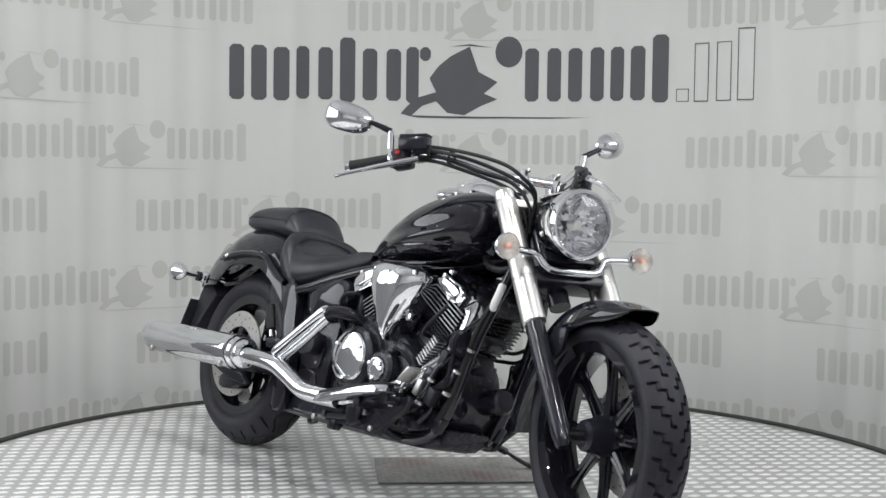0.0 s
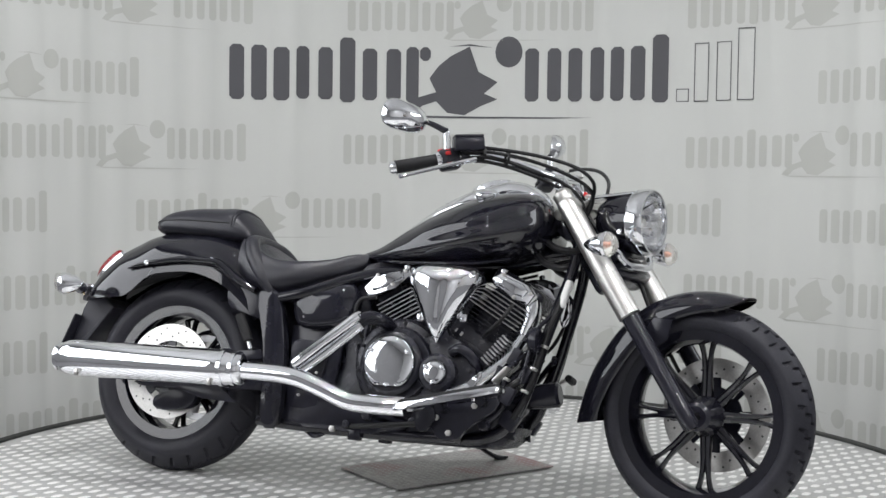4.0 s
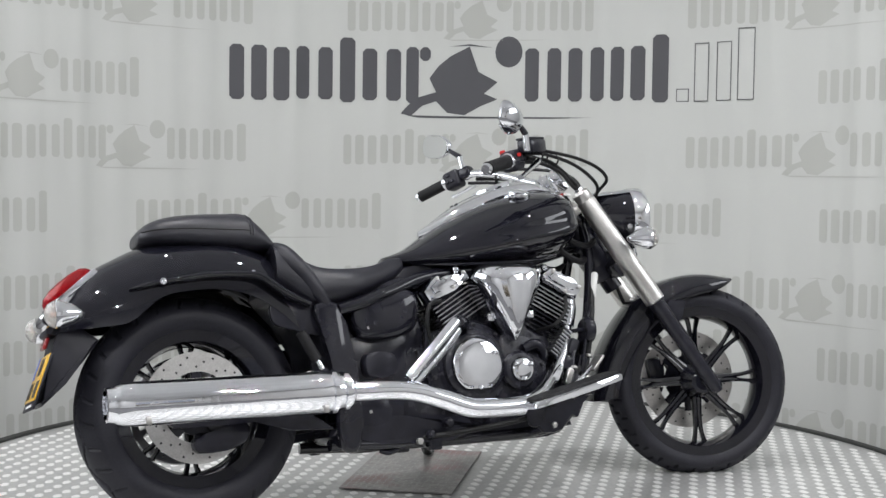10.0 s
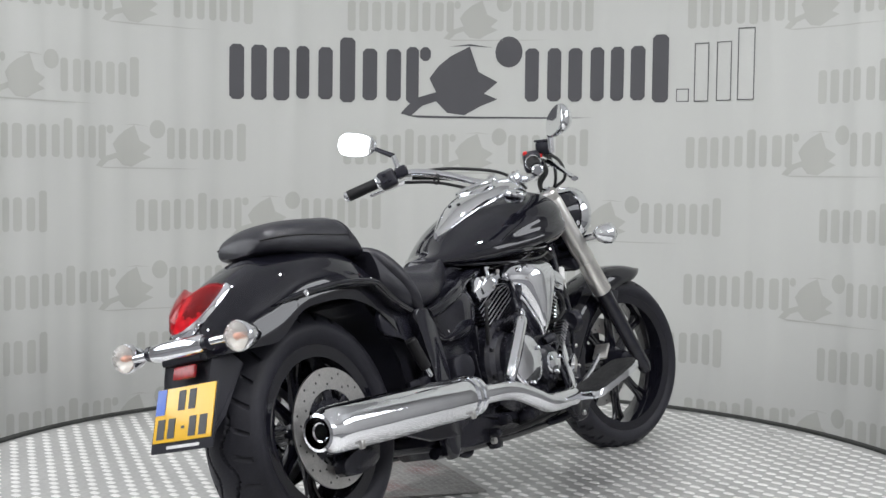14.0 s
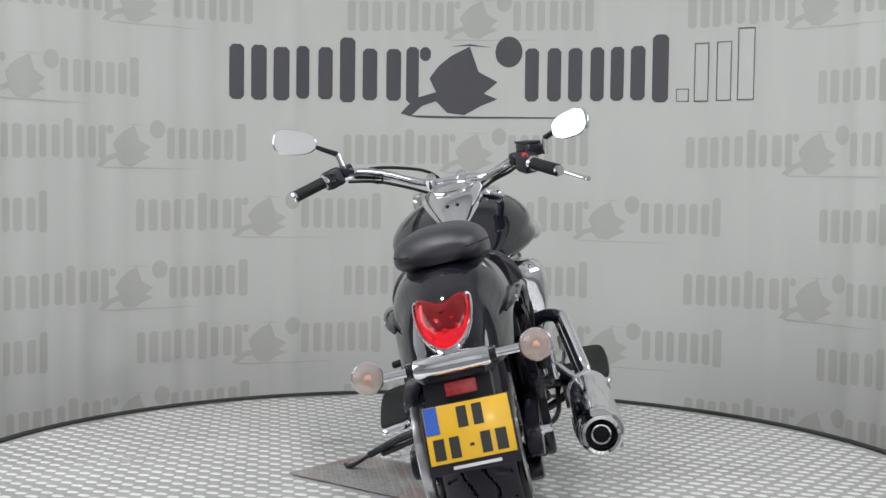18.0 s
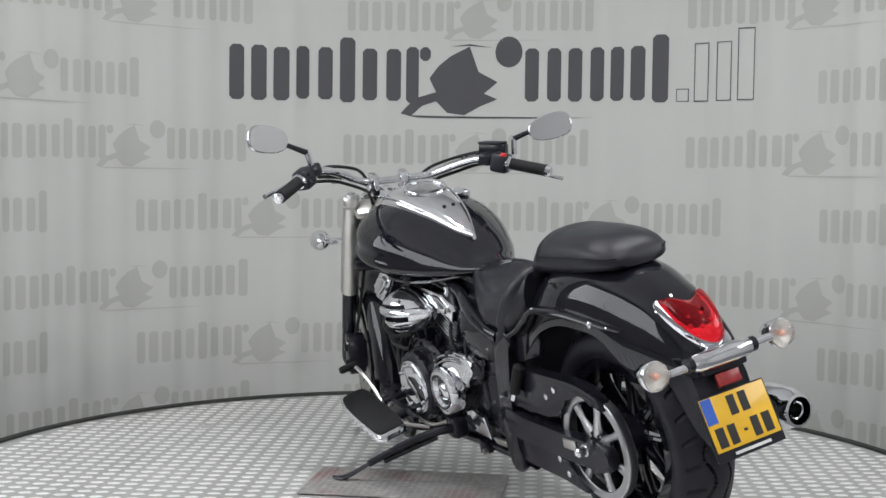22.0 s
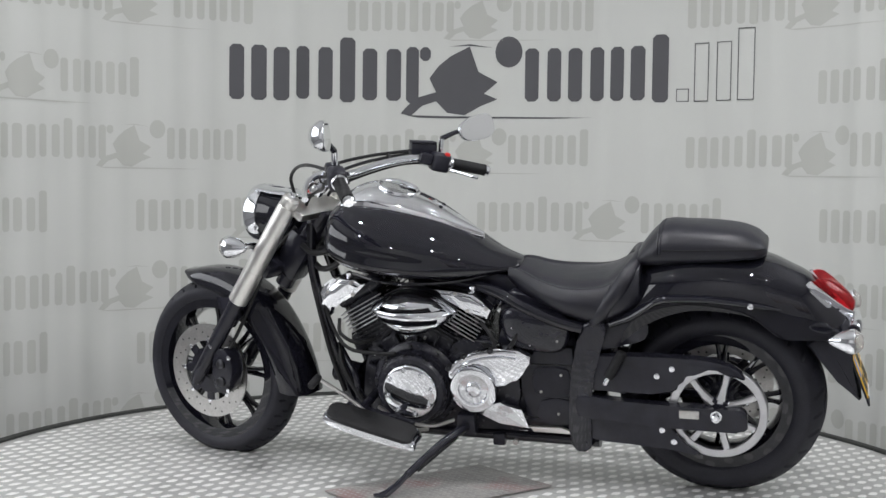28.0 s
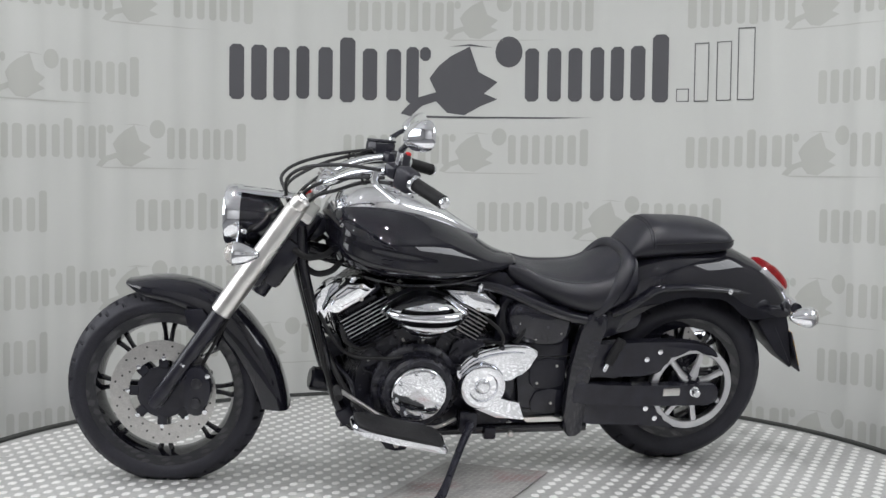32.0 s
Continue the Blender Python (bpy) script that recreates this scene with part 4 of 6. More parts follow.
console = bp("tank_console", loft([console_ring(x) for x in span(0.715, 1.185, 34)]), CONSOLE, "bright chrome console along the top of the tank", sharp=55)
GA = Matrix.Translation((0.985, 0.0, 0.912)) @ pose(0, 0, 0, 0, -17)
bp("gauge_ring", lathe([(0.056, -0.012), (0.070, -0.012), (0.070, 0.002), (0.066, 0.007), (0.060, 0.006), (0.056, 0.0)], 40, GA, close=True), CHROME, "chrome speedometer ring", console, sharp=60)
bp("speedometer", lathe([(0, -0.008), (0.057, -0.008), (0.057, -0.004), (0, -0.004)], 36, GA), DIAL, "round speedometer with a pale dial", console)
gauge_glass = bp("cover_glass", lathe([(0, 0.005), (0.03, 0.0045), (0.058, 0.001), (0.058, -0.001), (0.03, 0.0025), (0, 0.003)], 32, GA), CLEAR, "", console)
gauge_glass.visible_shadow = False
for k in range(24):
    a = radians(-130 + k * 11.3)
    if k == 0:
        tick = bp("tick_mark", rbox(0.008, 0.0016, 0.0008, 0, GA @ Matrix.Rotation(a, 4, "Z") @ pose(0.047, 0, -0.003)), PLATEBLACK, "dark dial marks", console)
    else:
        part("tick_mark", tick.data, None, console, m=GA @ Matrix.Rotation(a - radians(-130), 4, "Z") @ GA.inverted())
for k in (-1, 1):
    bp("indicator_lamp", lathe([(0.006, 0), (0.006, 0.003), (0, 0.004)], 10, Matrix.Translation((0.845, k * 0.016, 0.858)) @ pose(0, 0, 0, 0, -30)), SATIN, "", console)
cap = bp("fuel_cap", lathe([(0.030, -0.01), (0.034, -0.006), (0.034, 0.008), (0.030, 0.013), (0.012, 0.016), (0, 0.016)], 28, Matrix.Translation((1.004, -0.128, 0.866)) @ pose(0, 0, 0, 24, 4)), CHROME, "round chrome fuel cap", sharp=60)
bp("tank_trim", tube([(0.66, 0.072, 0.668), (0.76, 0.13, 0.656), (0.88, 0.165, 0.652), (1.0, 0.17, 0.656), (1.10, 0.15, 0.675)], 0.005, 8), PAINT, "black lower tank seam")
bp("tank_trim", tube([(0.66, -0.072, 0.668), (0.76, -0.13, 0.656), (0.88, -0.165, 0.652), (1.0, -0.17, 0.656), (1.10, -0.15, 0.675)], 0.005, 8), PAINT, "black lower tank seam")

# ---- frame ----
# added block that closes the see-through gap between tank and seat
bp("tank_gap_filler", slab(rounded([(0.545, 0.595), (0.60, 0.655), (0.74, 0.665), (0.76, 0.63), (0.66, 0.595)], 2), -0.072, 0.072, 0.010), SATIN, "black filler block added behind the tank")
for y in (0.105, -0.105):
    k = math.copysign(1, y)
    bp("down_tube", tube([(1.275, 0.035 * k, 0.80), (1.266, 0.07 * k, 0.66), (1.214, y, 0.46), (1.172, y, 0.31), (1.135, y, 0.222), (1.075, y, 0.168), (0.95, y, 0.150), (0.60, y, 0.148), (0.34, y * 1.25, 0.158)], 0.0165, 12, 8), PAINT, "black frame tube")
    bp("top_rail", tube([(1.25, 0.03 * k, 0.72), (1.0, 0.06 * k, 0.66), (0.70, 0.10 * k, 0.628), (0.56, 0.143 * k, 0.582), (0.46, 0.155 * k, 0.548), (0.385, 0.155 * k, 0.530)], 0.018, 12, 6), PAINT, "black upper frame rail")
    bp("frame_strut", slab(rounded([(0.312, 0.545), (0.378, 0.548), (0.406, 0.46), (0.424, 0.34), (0.424, 0.155), (0.364, 0.148), (0.362, 0.27), (0.350, 0.38), (0.328, 0.47)], 3), y * 1.45 - 0.017, y * 1.45 + 0.017, 0.012, 4), SEMIGLOSS, "broad black frame strut")
    bp("head_pipe_hose", tube([(1.30, 0.06 * k, 0.735), (1.265, 0.075 * k, 0.715), (1.215, 0.085 * k, 0.722), (1.18, 0.08 * k, 0.745)], 0.010, 8), CABLE, "black hose by the steering head")
    bp("head_pipe_hose", tube([(1.28, 0.05 * k, 0.69), (1.235, 0.08 * k, 0.665), (1.19, 0.09 * k, 0.675), (1.16, 0.08 * k, 0.70)], 0.010, 8), CABLE, "black hose by the steering head")
bp("steering_head", rod((1.235, 0, 0.84), (1.345, 0, 0.67), ((0, 0.042), (0.1, 0.045), (0.9, 0.045), (1, 0.040))), SATIN, "black steering head")
bp("neck_gusset", slab(rounded([(1.19, 0.80), (1.215, 0.825), (1.27, 0.79), (1.265, 0.755), (1.215, 0.765)]), -0.03, 0.03, 0.008), SATIN, "black gusset at the steering head")

# ---- engine ----
CASE = [(0.55, 0.21), (0.56, 0.33), (0.62, 0.42), (0.72, 0.47), (0.90, 0.50), (1.02, 0.475), (1.075, 0.41), (1.10, 0.33), (1.105, 0.23), (1.06, 0.165), (0.75, 0.150), (0.60, 0.165)]
case = bp("crankcase", slab(rounded(CASE, 3), -0.105, 0.105, 0.03, 3), ENGINE, "black engine crankcase")
bp("sump", slab(rounded([(0.66, 0.138), (0.64, 0.18), (1.10, 0.205), (1.125, 0.172), (1.05, 0.134)], 3), -0.085, 0.085, 0.015), ENGINE, "black engine sump")
bp("lower_exhaust", slab(rounded([(0.36, 0.165), (0.37, 0.215), (0.50, 0.228), (0.72, 0.216), (0.82, 0.190), (0.78, 0.150), (0.55, 0.148)], 3), -0.13, 0.06, 0.03, 3), SATIN, "black exhaust chamber under the engine")


def cylinder(head, tilt, name):
    """A finned barrel; tilt: degrees it leans from upright, positive backwards."""
    m = Matrix.Translation(head) @ pose(0, 0, 0, 0, -tilt)
    body = bp("cylinder", rbox(0.125, 0.20, 0.26, 0.02, m @ pose(0, 0, -0.14)), ENGINE, "black finned engine cylinder")
    for i in range(11):
        grow = 1.0 - 0.035 * max(0, i - 6)
        fin = rbox(0.160 * grow, 0.250 * grow, 0.0034, 0.0010, m @ pose(0, 0, -0.028 - i * 0.0125), 1)
        for f in fin.faces:
            n = f.normal
            f.material_index = 0 if abs(n.y) < 0.5 or i > (6 if tilt > 0 else 5) else 1
        bp("fin", fin, [ENGINE, FINEDGE], "", body)
    bp("head_cover", rbox(0.17, 0.20, 0.06, 0.02, m @ pose(0, 0, 0.010), 3), ENGINE, "", body)
    return body


cylinder((0.745, 0, 0.588), 30, "rear")
cylinder((1.105, 0, 0.588), -30, "front")

# chrome rocker covers: a block with a raised inner face
def rocker(outline, side, bolt):
    y0, y1 = (0.085, 0.150) if side > 0 else (-0.150, -0.085)
    cx = sum(p[0] for p in outline) / len(outline)
    cz = sum(p[1] for p in outline) / len(outline)
    ro = bp("rocker_cover", slab(outline, y0, y1, 0.010, 2), CHROME, "chrome rocker cover")
    face = [(cx + (x - cx) * 0.72, cz + (z - cz) * 0.62 + 0.004) for x, z in outline]
    bp("raised_face", slab(face, min(y0, y1) - (0.010 if side < 0 else -0.02), max(y0, y1) + (0.010 if side > 0 else -0.02), 0.006, 2), CHROME, "", ro)
    bp("cap_bolt", lathe([(0.008, 0), (0.008, 0.022), (0.011, 0.024), (0.011, 0.032), (0.006, 0.036), (0, 0.036)], 12, pose(bolt[0], (y0 + y1) / 2, bolt[1])), CHROME, "", ro)
    for p in outline[1:6:2]:
        bp("bolt", lathe([(0.006, 0), (0.006, 0.006), (0, 0.007)], 8, pose(cx + (p[0] - cx) * 0.82, y1 if side > 0 else y0, cz + (p[1] - cz) * 0.8, -90 * side)), STEEL, "", ro)


rocker([(0.652, 0.575), (0.690, 0.617), (0.728, 0.609), (0.795, 0.637), (0.805, 0.607), (0.750, 0.586), (0.700, 0.556), (0.670, 0.542)], -1, (0.775, 0.615))
rocker([(1.048, 0.618), (1.080, 0.638), (1.160, 0.602), (1.182, 0.572), (1.160, 0.540), (1.122, 0.558), (1.058, 0.595)], -1, (1.075, 0.615))
rocker([(1.216, 0.568), (1.197, 0.610), (1.150, 0.656), (1.100, 0.652), (1.056, 0.642), (1.096, 0.604), (1.170, 0.556)], 1, (1.125, 0.635))
rocker([(0.850, 0.634), (0.779, 0.627), (0.718, 0.619), (0.662, 0.572), (0.678, 0.538), (0.735, 0.563), (0.805, 0.600)], 1, (0.727, 0.605))

# chrome wedge cover between the cylinders, right side: a fluted shield
W_L = [(0.419, 0.908), (0.45, 0.884), (0.50, 0.852), (0.56, 0.820), (0.60, 0.805), (0.63, 0.812), (0.645, 0.830)]
W_R = [(0.419, 0.920), (0.45, 0.943), (0.50, 0.974), (0.56, 1.010), (0.60, 1.026), (0.63, 1.022), (0.645, 1.005)]
W_Y = [(0.419, 0.196), (0.45, 0.212), (0.50, 0.226), (0.56, 0.236), (0.60, 0.238), (0.63, 0.228), (0.645, 0.205)]


def wedge_ring(z):
    xl, xr, yc = curve_at(W_L, z), curve_at(W_R, z), curve_at(W_Y, z)
    ring = []
    flute = 0.0016 * min(1.0, max(0.0, (z - 0.42) / 0.05)) * min(1.0, max(0.0, (0.635 - z) / 0.03))
    for k in range(49):
        v = k / 48
        bulge = 1 - abs(2 * v - 1) ** 3.6
        y = 0.172 + (yc - 0.172) * bulge + flute * abs(math.sin(3.5 * math.pi * v)) * min(1, bulge * 3)
        ring.append((xl + (xr - xl) * v, -y, z))
    return ring + [(xr - 0.002, -0.12, z), (xl + 0.002, -0.12, z)]


wedge = bp("wedge_cover", loft([wedge_ring(z) for z in span(0.419, 0.645, 40)]), CHROME, "fluted chrome wedge-shaped cover between the cylinders", sharp=50)
for x, z in ((0.826, 0.622), (1.008, 0.622), (0.914, 0.436)):
    bp("bolt", lathe([(0.0085, 0), (0.0085, 0.010), (0.005, 0.013), (0, 0.013)], 10, pose(x, -0.192, z, 90)), CHROME, "", wedge)
for x, z in ((0.850, 0.490), (0.982, 0.495)):
    bp("lug", rbox(0.022, 0.03, 0.024, 0.005, pose(x, -0.160, z)), CHROME, "", wedge)

# slotted chrome cover, left side
ALMOND = [(1.044, 0.571), (1.008, 0.602), (0.930, 0.632), (0.850, 0.616), (0.795, 0.586), (0.770, 0.562), (0.806, 0.528), (0.912, 0.486), (0.975, 0.514), (1.015, 0.545)]
aout = rounded(ALMOND, 4)
ac = Vector((0.908, 0.560))


def almond_ring(k, y):
    return [(ac.x + (x - ac.x) * k, y, ac.y + (z - ac.y) * k) for x, z in aout]


def almond_span(z):
    """Where the cover's outline begins and ends at height z."""
    xs = [p[0] + (q[0] - p[0]) * (z - p[1]) / (q[1] - p[1]) for p, q in zip(aout, aout[1:] + aout[:1]) if (p[1] - z) * (q[1] - z) < 0]
    return min(xs), max(xs)


A_LOW, A_HIGH = min(p[1] for p in aout), max(p[1] for p in aout)


def almond_face(u, z, inset=0.0):
    """A point of the domed face: u from -1 to 1 across, at height z."""
    x0, x1 = almond_span(z)
    v = (2 * z - A_LOW - A_HIGH) / (A_HIGH - A_LOW)
    rise = (1 - abs(u) ** 2.2) ** 0.6 * (1 - abs(v) ** 2.4) ** 0.55
    return ((x0 + x1) / 2 + u * (x1 - x0) / 2, 0.160 + 0.098 * rise - inset, z)


air = bp("air_cleaner", loft([almond_ring(0.95, 0.10), almond_ring(0.95, 0.150), almond_ring(0.86, 0.185), almond_ring(0.66, 0.212), almond_ring(0.3, 0.226)]), PLASTIC, "domed chrome air cleaner cover with three slots")
bp("bezel", loft([almond_ring(0.97, 0.140), almond_ring(1.0, 0.150), almond_ring(1.01, 0.160), almond_ring(0.99, 0.168), almond_ring(0.95, 0.170), almond_ring(0.93, 0.160)], cap=False), CHROME, "chrome rim", air, 50)
for z0, z1 in ((0.488, 0.511), (0.521, 0.545), (0.561, 0.585), (0.595, 0.629)):
    rings = []
    for i in range(27):
        u = -0.985 + 1.97 * i / 26
        front = [almond_face(u, z0 + (z1 - z0) * j / 5, 0.004 if j in (0, 5) else 0.0) for j in range(6)]
        rings.append(front + [almond_face(u, z1, 0.018), almond_face(u, z0, 0.018)])
    bp("slat", loft(rings), CHROME, "curved chrome slat", air, 50)
for u0, u1 in ((-0.985, -0.70), (0.70, 0.985)):
    rings = []
    for j in range(13):
        z = 0.500 + 0.112 * j / 12
        rings.append([almond_face(u0 + (u1 - u0) * i / 4, z, 0.003) for i in range(5)] + [almond_face(u1, z, 0.016), almond_face(u0, z, 0.016)])
    bp("end_web", loft(rings), CHROME, "", air, 50)


def round_cover(x, z, y, r, side, ring, label, bolts, parent_label, cut=0.0):
    """A domed chrome cover in a black ring; side 1: left."""
    m = pose(x, side * y, z, -90 * side)
    seat = bp("cover_ring", lathe([(0, -0.07), (ring, -0.07), (ring, -0.016), (ring - 0.008, -0.006), (r + 0.003, -0.004), (r + 0.001, -0.012), (0, -0.012)], 48, m), ENGINE, parent_label)
    disc = lathe([(r, -0.012), (r, 0.0), (r - 0.003, 0.004), (r * 0.93, 0.0056), (r * 0.76, 0.0058), (r * 0.72, 0.0066), (r * 0.3, 0.0072), (0, 0.0073)], 64, m)
    if cut:
        for v in disc.verts:
            v.co.z = max(v.co.z, z - cut * r)
    bp("round_cover", disc, CHROME, label, seat, 50)
    for i in range(bolts):
        a = 2 * math.pi * (i + 0.25) / bolts
        bp("bolt", lathe([(0.0065, 0), (0.0065, 0.006), (0.003, 0.0075), (0, 0.0055)], 10, m @ pose(r * 0.84 * math.cos(a), r * 0.84 * math.sin(a), 0.006)), CHROME, "", seat)
    return seat


round_cover(0.778, 0.352, 0.204, 0.078, -1, 0.094, "round chrome clutch cover with a flat bottom", 3, "black ring of the clutch cover", 0.86)
round_cover(0.921, 0.332, 0.206, 0.034, -1, 0.056, "small round chrome cover", 3, "black ring of the small cover")
round_cover(0.920, 0.314, 0.204, 0.087, 1, 0.112, "round chrome generator cover", 8, "black ring of the generator cover")
for k in range(10):
    a = radians(10 + 36 * k)
    bp("case_bolt", lathe([(0.007, 0), (0.007, 0.012), (0, 0.013)], 8, pose(0.920 + 0.108 * math.cos(a), 0.180, 0.314 + 0.108 * math.sin(a), -90)), DARKSTEEL, "dark case bolt")

# drive pulley cover, left side
PC = [(0.800, 0.385), (0.768, 0.420), (0.719, 0.444), (0.645, 0.461), (0.578, 0.457), (0.540, 0.438), (0.545, 0.410), (0.585, 0.357), (0.625, 0.354), (0.655, 0.330), (0.700, 0.300), (0.770, 0.310), (0.795, 0.345)]
pc_out = [q for p, nxt in zip(PC, PC[1:] + PC[:1]) for q in (p, (p[0] * 0.5 + nxt[0] * 0.5, p[1] * 0.5 + nxt[1] * 0.5))]
pc = bp("pulley_cover", slab(pc_out, 0.130, 0.182, 0.010, 3), CHROME, "chrome drive pulley cover")
bp("cap", lathe([(0.074, -0.02), (0.074, 0.012), (0.070, 0.019), (0.054, 0.023), (0.047, 0.021), (0.043, 0.013), (0.026, 0.011), (0.022, 0.018), (0.016, 0.021), (0, 0.021)], 48, pose(0.717, 0.186, 0.331, -90)), CHROME, "round chrome cap", pc, 35)
for lift, r in ((0.0, 0.0065), (-0.016, 0.004)):
    bp("ridge", tube([(0.790, 0.186, 0.385 + lift), (0.756, 0.188, 0.418 + lift), (0.705, 0.188, 0.440 + lift), (0.640, 0.187, 0.451 + lift), (0.585, 0.184, 0.448 + lift)], r, 8), CHROME, "", pc)
for x, z in ((0.745, 0.432), (0.662, 0.454), (0.796, 0.392)):
    bp("bolt", lathe([(0.009, 0), (0.009, 0.014), (0.006, 0.018), (0, 0.018)], 10, pose(x, 0.178, z, -90)), DARKSTEEL, "", pc)
bp("lower_plate", slab([(0.722, 0.236), (0.690, 0.262), (0.643, 0.276), (0.622, 0.259), (0.580, 0.258), (0.556, 0.194), (0.652, 0.204)], 0.138, 0.152, 0.004), CHROME, "bright chrome lower cover")
bp("lower_plate", slab([(0.56, 0.197), (0.545, 0.180), (0.40, 0.180), (0.46, 0.200)], 0.130, 0.142, 0.003), ALLOY, "bare alloy lower strip")

# side covers behind the cylinders
for y in (0.135, -0.135):
    k = math.copysign(1, y)
    sc_out = rounded([(0.428, 0.556), (0.50, 0.574), (0.60, 0.584), (0.634, 0.548), (0.622, 0.478), (0.56, 0.448), (0.445, 0.452)], 4)
    sc_c = Vector((0.528, 0.516))
    sc = bp("side_cover", loft([[(sc_c.x + (x - sc_c.x) * f, y + k * h, sc_c.y + (z - sc_c.y) * f) for x, z in sc_out] for f, h in ((1.0, -0.028), (1.0, 0.004), (0.96, 0.013), (0.85, 0.020), (0.60, 0.025), (0.25, 0.028))]), SEMIGLOSS, "glossy black side cover", sharp=60)
    for x, z in ((0.462, 0.486), (0.598, 0.522), (0.545, 0.470)) if k > 0 else ((0.470, 0.476), (0.474, 0.530), (0.590, 0.510)):
        bp("bolt", lathe([(0.005, -0.012), (0.005, 0.004), (0.003, 0.006), (0, 0.005)], 10, pose(x, y + k * 0.018, z, -90 * k)), STEEL, "", sc)
    bx = bp("battery_box", slab([(0.42, 0.455), (0.60, 0.455), (0.57, 0.205), (0.42, 0.205)], y - 0.035 * k, y - 0.010 * k, 0.008), SATIN, "black lower side panel")
    bp("cover_plate", slab(rounded([(0.435, 0.385), (0.535, 0.385), (0.545, 0.33), (0.525, 0.295), (0.435, 0.300)], 2), y - 0.012 * k, y - 0.002 * k, 0.003), PLASTIC, "", bx)
    bp("cover_plate", slab(rounded([(0.435, 0.285), (0.520, 0.280), (0.530, 0.215), (0.435, 0.205)], 2), y - 0.012 * k, y - 0.004 * k, 0.003), SATIN, "", bx)
    for x, z in ((0.457, 0.369), (0.468, 0.242), (0.520, 0.312)):
        bp("bolt", lathe([(0.0045, -0.006), (0.0045, 0.003), (0, 0.004)], 10, pose(x, y - 0.001 * k, z, -90 * k)), STEEL, "", bx)
bp("relay_cover", slab(rounded([(0.455, 0.40), (0.53, 0.40), (0.545, 0.36), (0.52, 0.335), (0.455, 0.34)]), -0.175, -0.125, 0.008), PLASTIC, "dark relay cover")
bp("seat_base", slab(rounded([(0.25, 0.54), (0.30, 0.60), (0.45, 0.575), (0.60, 0.625), (0.61, 0.58), (0.45, 0.535)], 3), -0.115, 0.115, 0.01), SATIN, "black tray under the seat")
bp("inner_bulk", slab(rounded([(0.43, 0.17), (0.43, 0.56), (0.62, 0.60), (0.66, 0.45), (0.60, 0.17)], 3), -0.10, 0.10, 0.02), SATIN, "dark air box behind the engine")

# exhaust
bp("header_pipe", tube([(1.146, -0.092, 0.470), (1.132, -0.105, 0.435), (1.098, -0.135, 0.375), (1.045, -0.170, 0.318), (0.985, -0.212, 0.272), (0.93, -0.245, 0.246), (0.87, -0.272, 0.230)], 0.0195, 16, 6), CHROME, "chrome front exhaust pipe")
bp("header_cover", tube([(1.085, -0.072, 0.604), (1.125, -0.078, 0.596), (1.155, -0.084, 0.562), (1.160, -0.090, 0.515), (1.146, -0.096, 0.462)], [0.020, 0.027, 0.028, 0.026, 0.023], 18, 6), CHROME, "curved chrome cover of the front exhaust port")
bp("header_cover", slab(rounded([(1.155, 0.650), (1.205, 0.630), (1.238, 0.59), (1.228, 0.52), (1.205, 0.515), (1.205, 0.575), (1.17, 0.612)], 3), 0.06, 0.105, 0.012, 3), CHROME, "curved chrome cover of the front exhaust port")
bp("exhaust_pipe", tube([(0.87, -0.278, 0.226), (0.78, -0.287, 0.225), (0.70, -0.290, 0.230), (0.62, -0.291, 0.258), (0.54, -0.291, 0.283), (0.46, -0.290, 0.292), (0.35, -0.288, 0.294)], 0.027, 18, 8), CHROME, "curved chrome exhaust pipe")
bp("rear_pipe", tube([(0.765, -0.13, 0.445), (0.745, -0.195, 0.472), (0.715, -0.235, 0.474), (0.692, -0.252, 0.460)], 0.020, 16, 6), SEMIGLOSS, "dark rear exhaust elbow")
hs = bp("heat_shield", tube([(0.694, -0.258, 0.474), (0.688, -0.260, 0.468), (0.61, -0.276, 0.398), (0.530, -0.290, 0.328), (0.522, -0.291, 0.321)], [0.010, 0.0175, 0.0175, 0.0175, 0.010], 16, 4), CHROME, "chrome heat shield of the rear exhaust pipe")
bp("seam", tube([(0.690, -0.268, 0.452), (0.615, -0.288, 0.383), (0.535, -0.300, 0.314)], 0.003, 6), SATIN, "", hs)
MUF = [(0.36, 0.030), (0.355, 0.043), (0.345, 0.047), (0.325, 0.047), (0.318, 0.049), (0.305, 0.053), (0.26, 0.0555), (-0.22, 0.0555), (-0.248, 0.053), (-0.262, 0.048), (-0.266, 0.045), (-0.285, 0.043), (-0.287, 0.036), (-0.25, 0.034), (-0.20, 0.033)]
muf_m = Matrix.Translation((0, -0.285, 0.297)) @ pose(0, 0, 0, 0, 90)
muffler = bp("muffler", lathe([(r, x) for x, r in MUF], 40, muf_m), CHROME, "long chrome muffler", sharp=50)
bp("end_bore", lathe([(0.0, -0.20), (0.035, -0.20), (0.0345, -0.26)], 32, muf_m), PLATEBLACK, "black bore of the muffler", muffler)
bp("inner_pipe", lathe([(0.019, -0.22), (0.019, -0.275), (0.0225, -0.277), (0.0235, -0.272), (0.0235, -0.22)], 28, muf_m, close=True), CHROME, "chrome inner pipe", muffler)
for x in (0.335, 0.300):
    bp("clamp", lathe([(0.047, x - 0.006), (0.0585 - (0.006 if x > 0.32 else 0), x - 0.006), (0.0585 - (0.006 if x > 0.32 else 0), x + 0.006), (0.047, x + 0.006)], 36, muf_m, close=True), CHROME, "chrome exhaust clamp", muffler)
for x in (0.27, -0.19):
    bp("bracket", rbox(0.014, 0.012, 0.02, 0.003, pose(x, -0.325, 0.252)), STEEL, "", muffler)
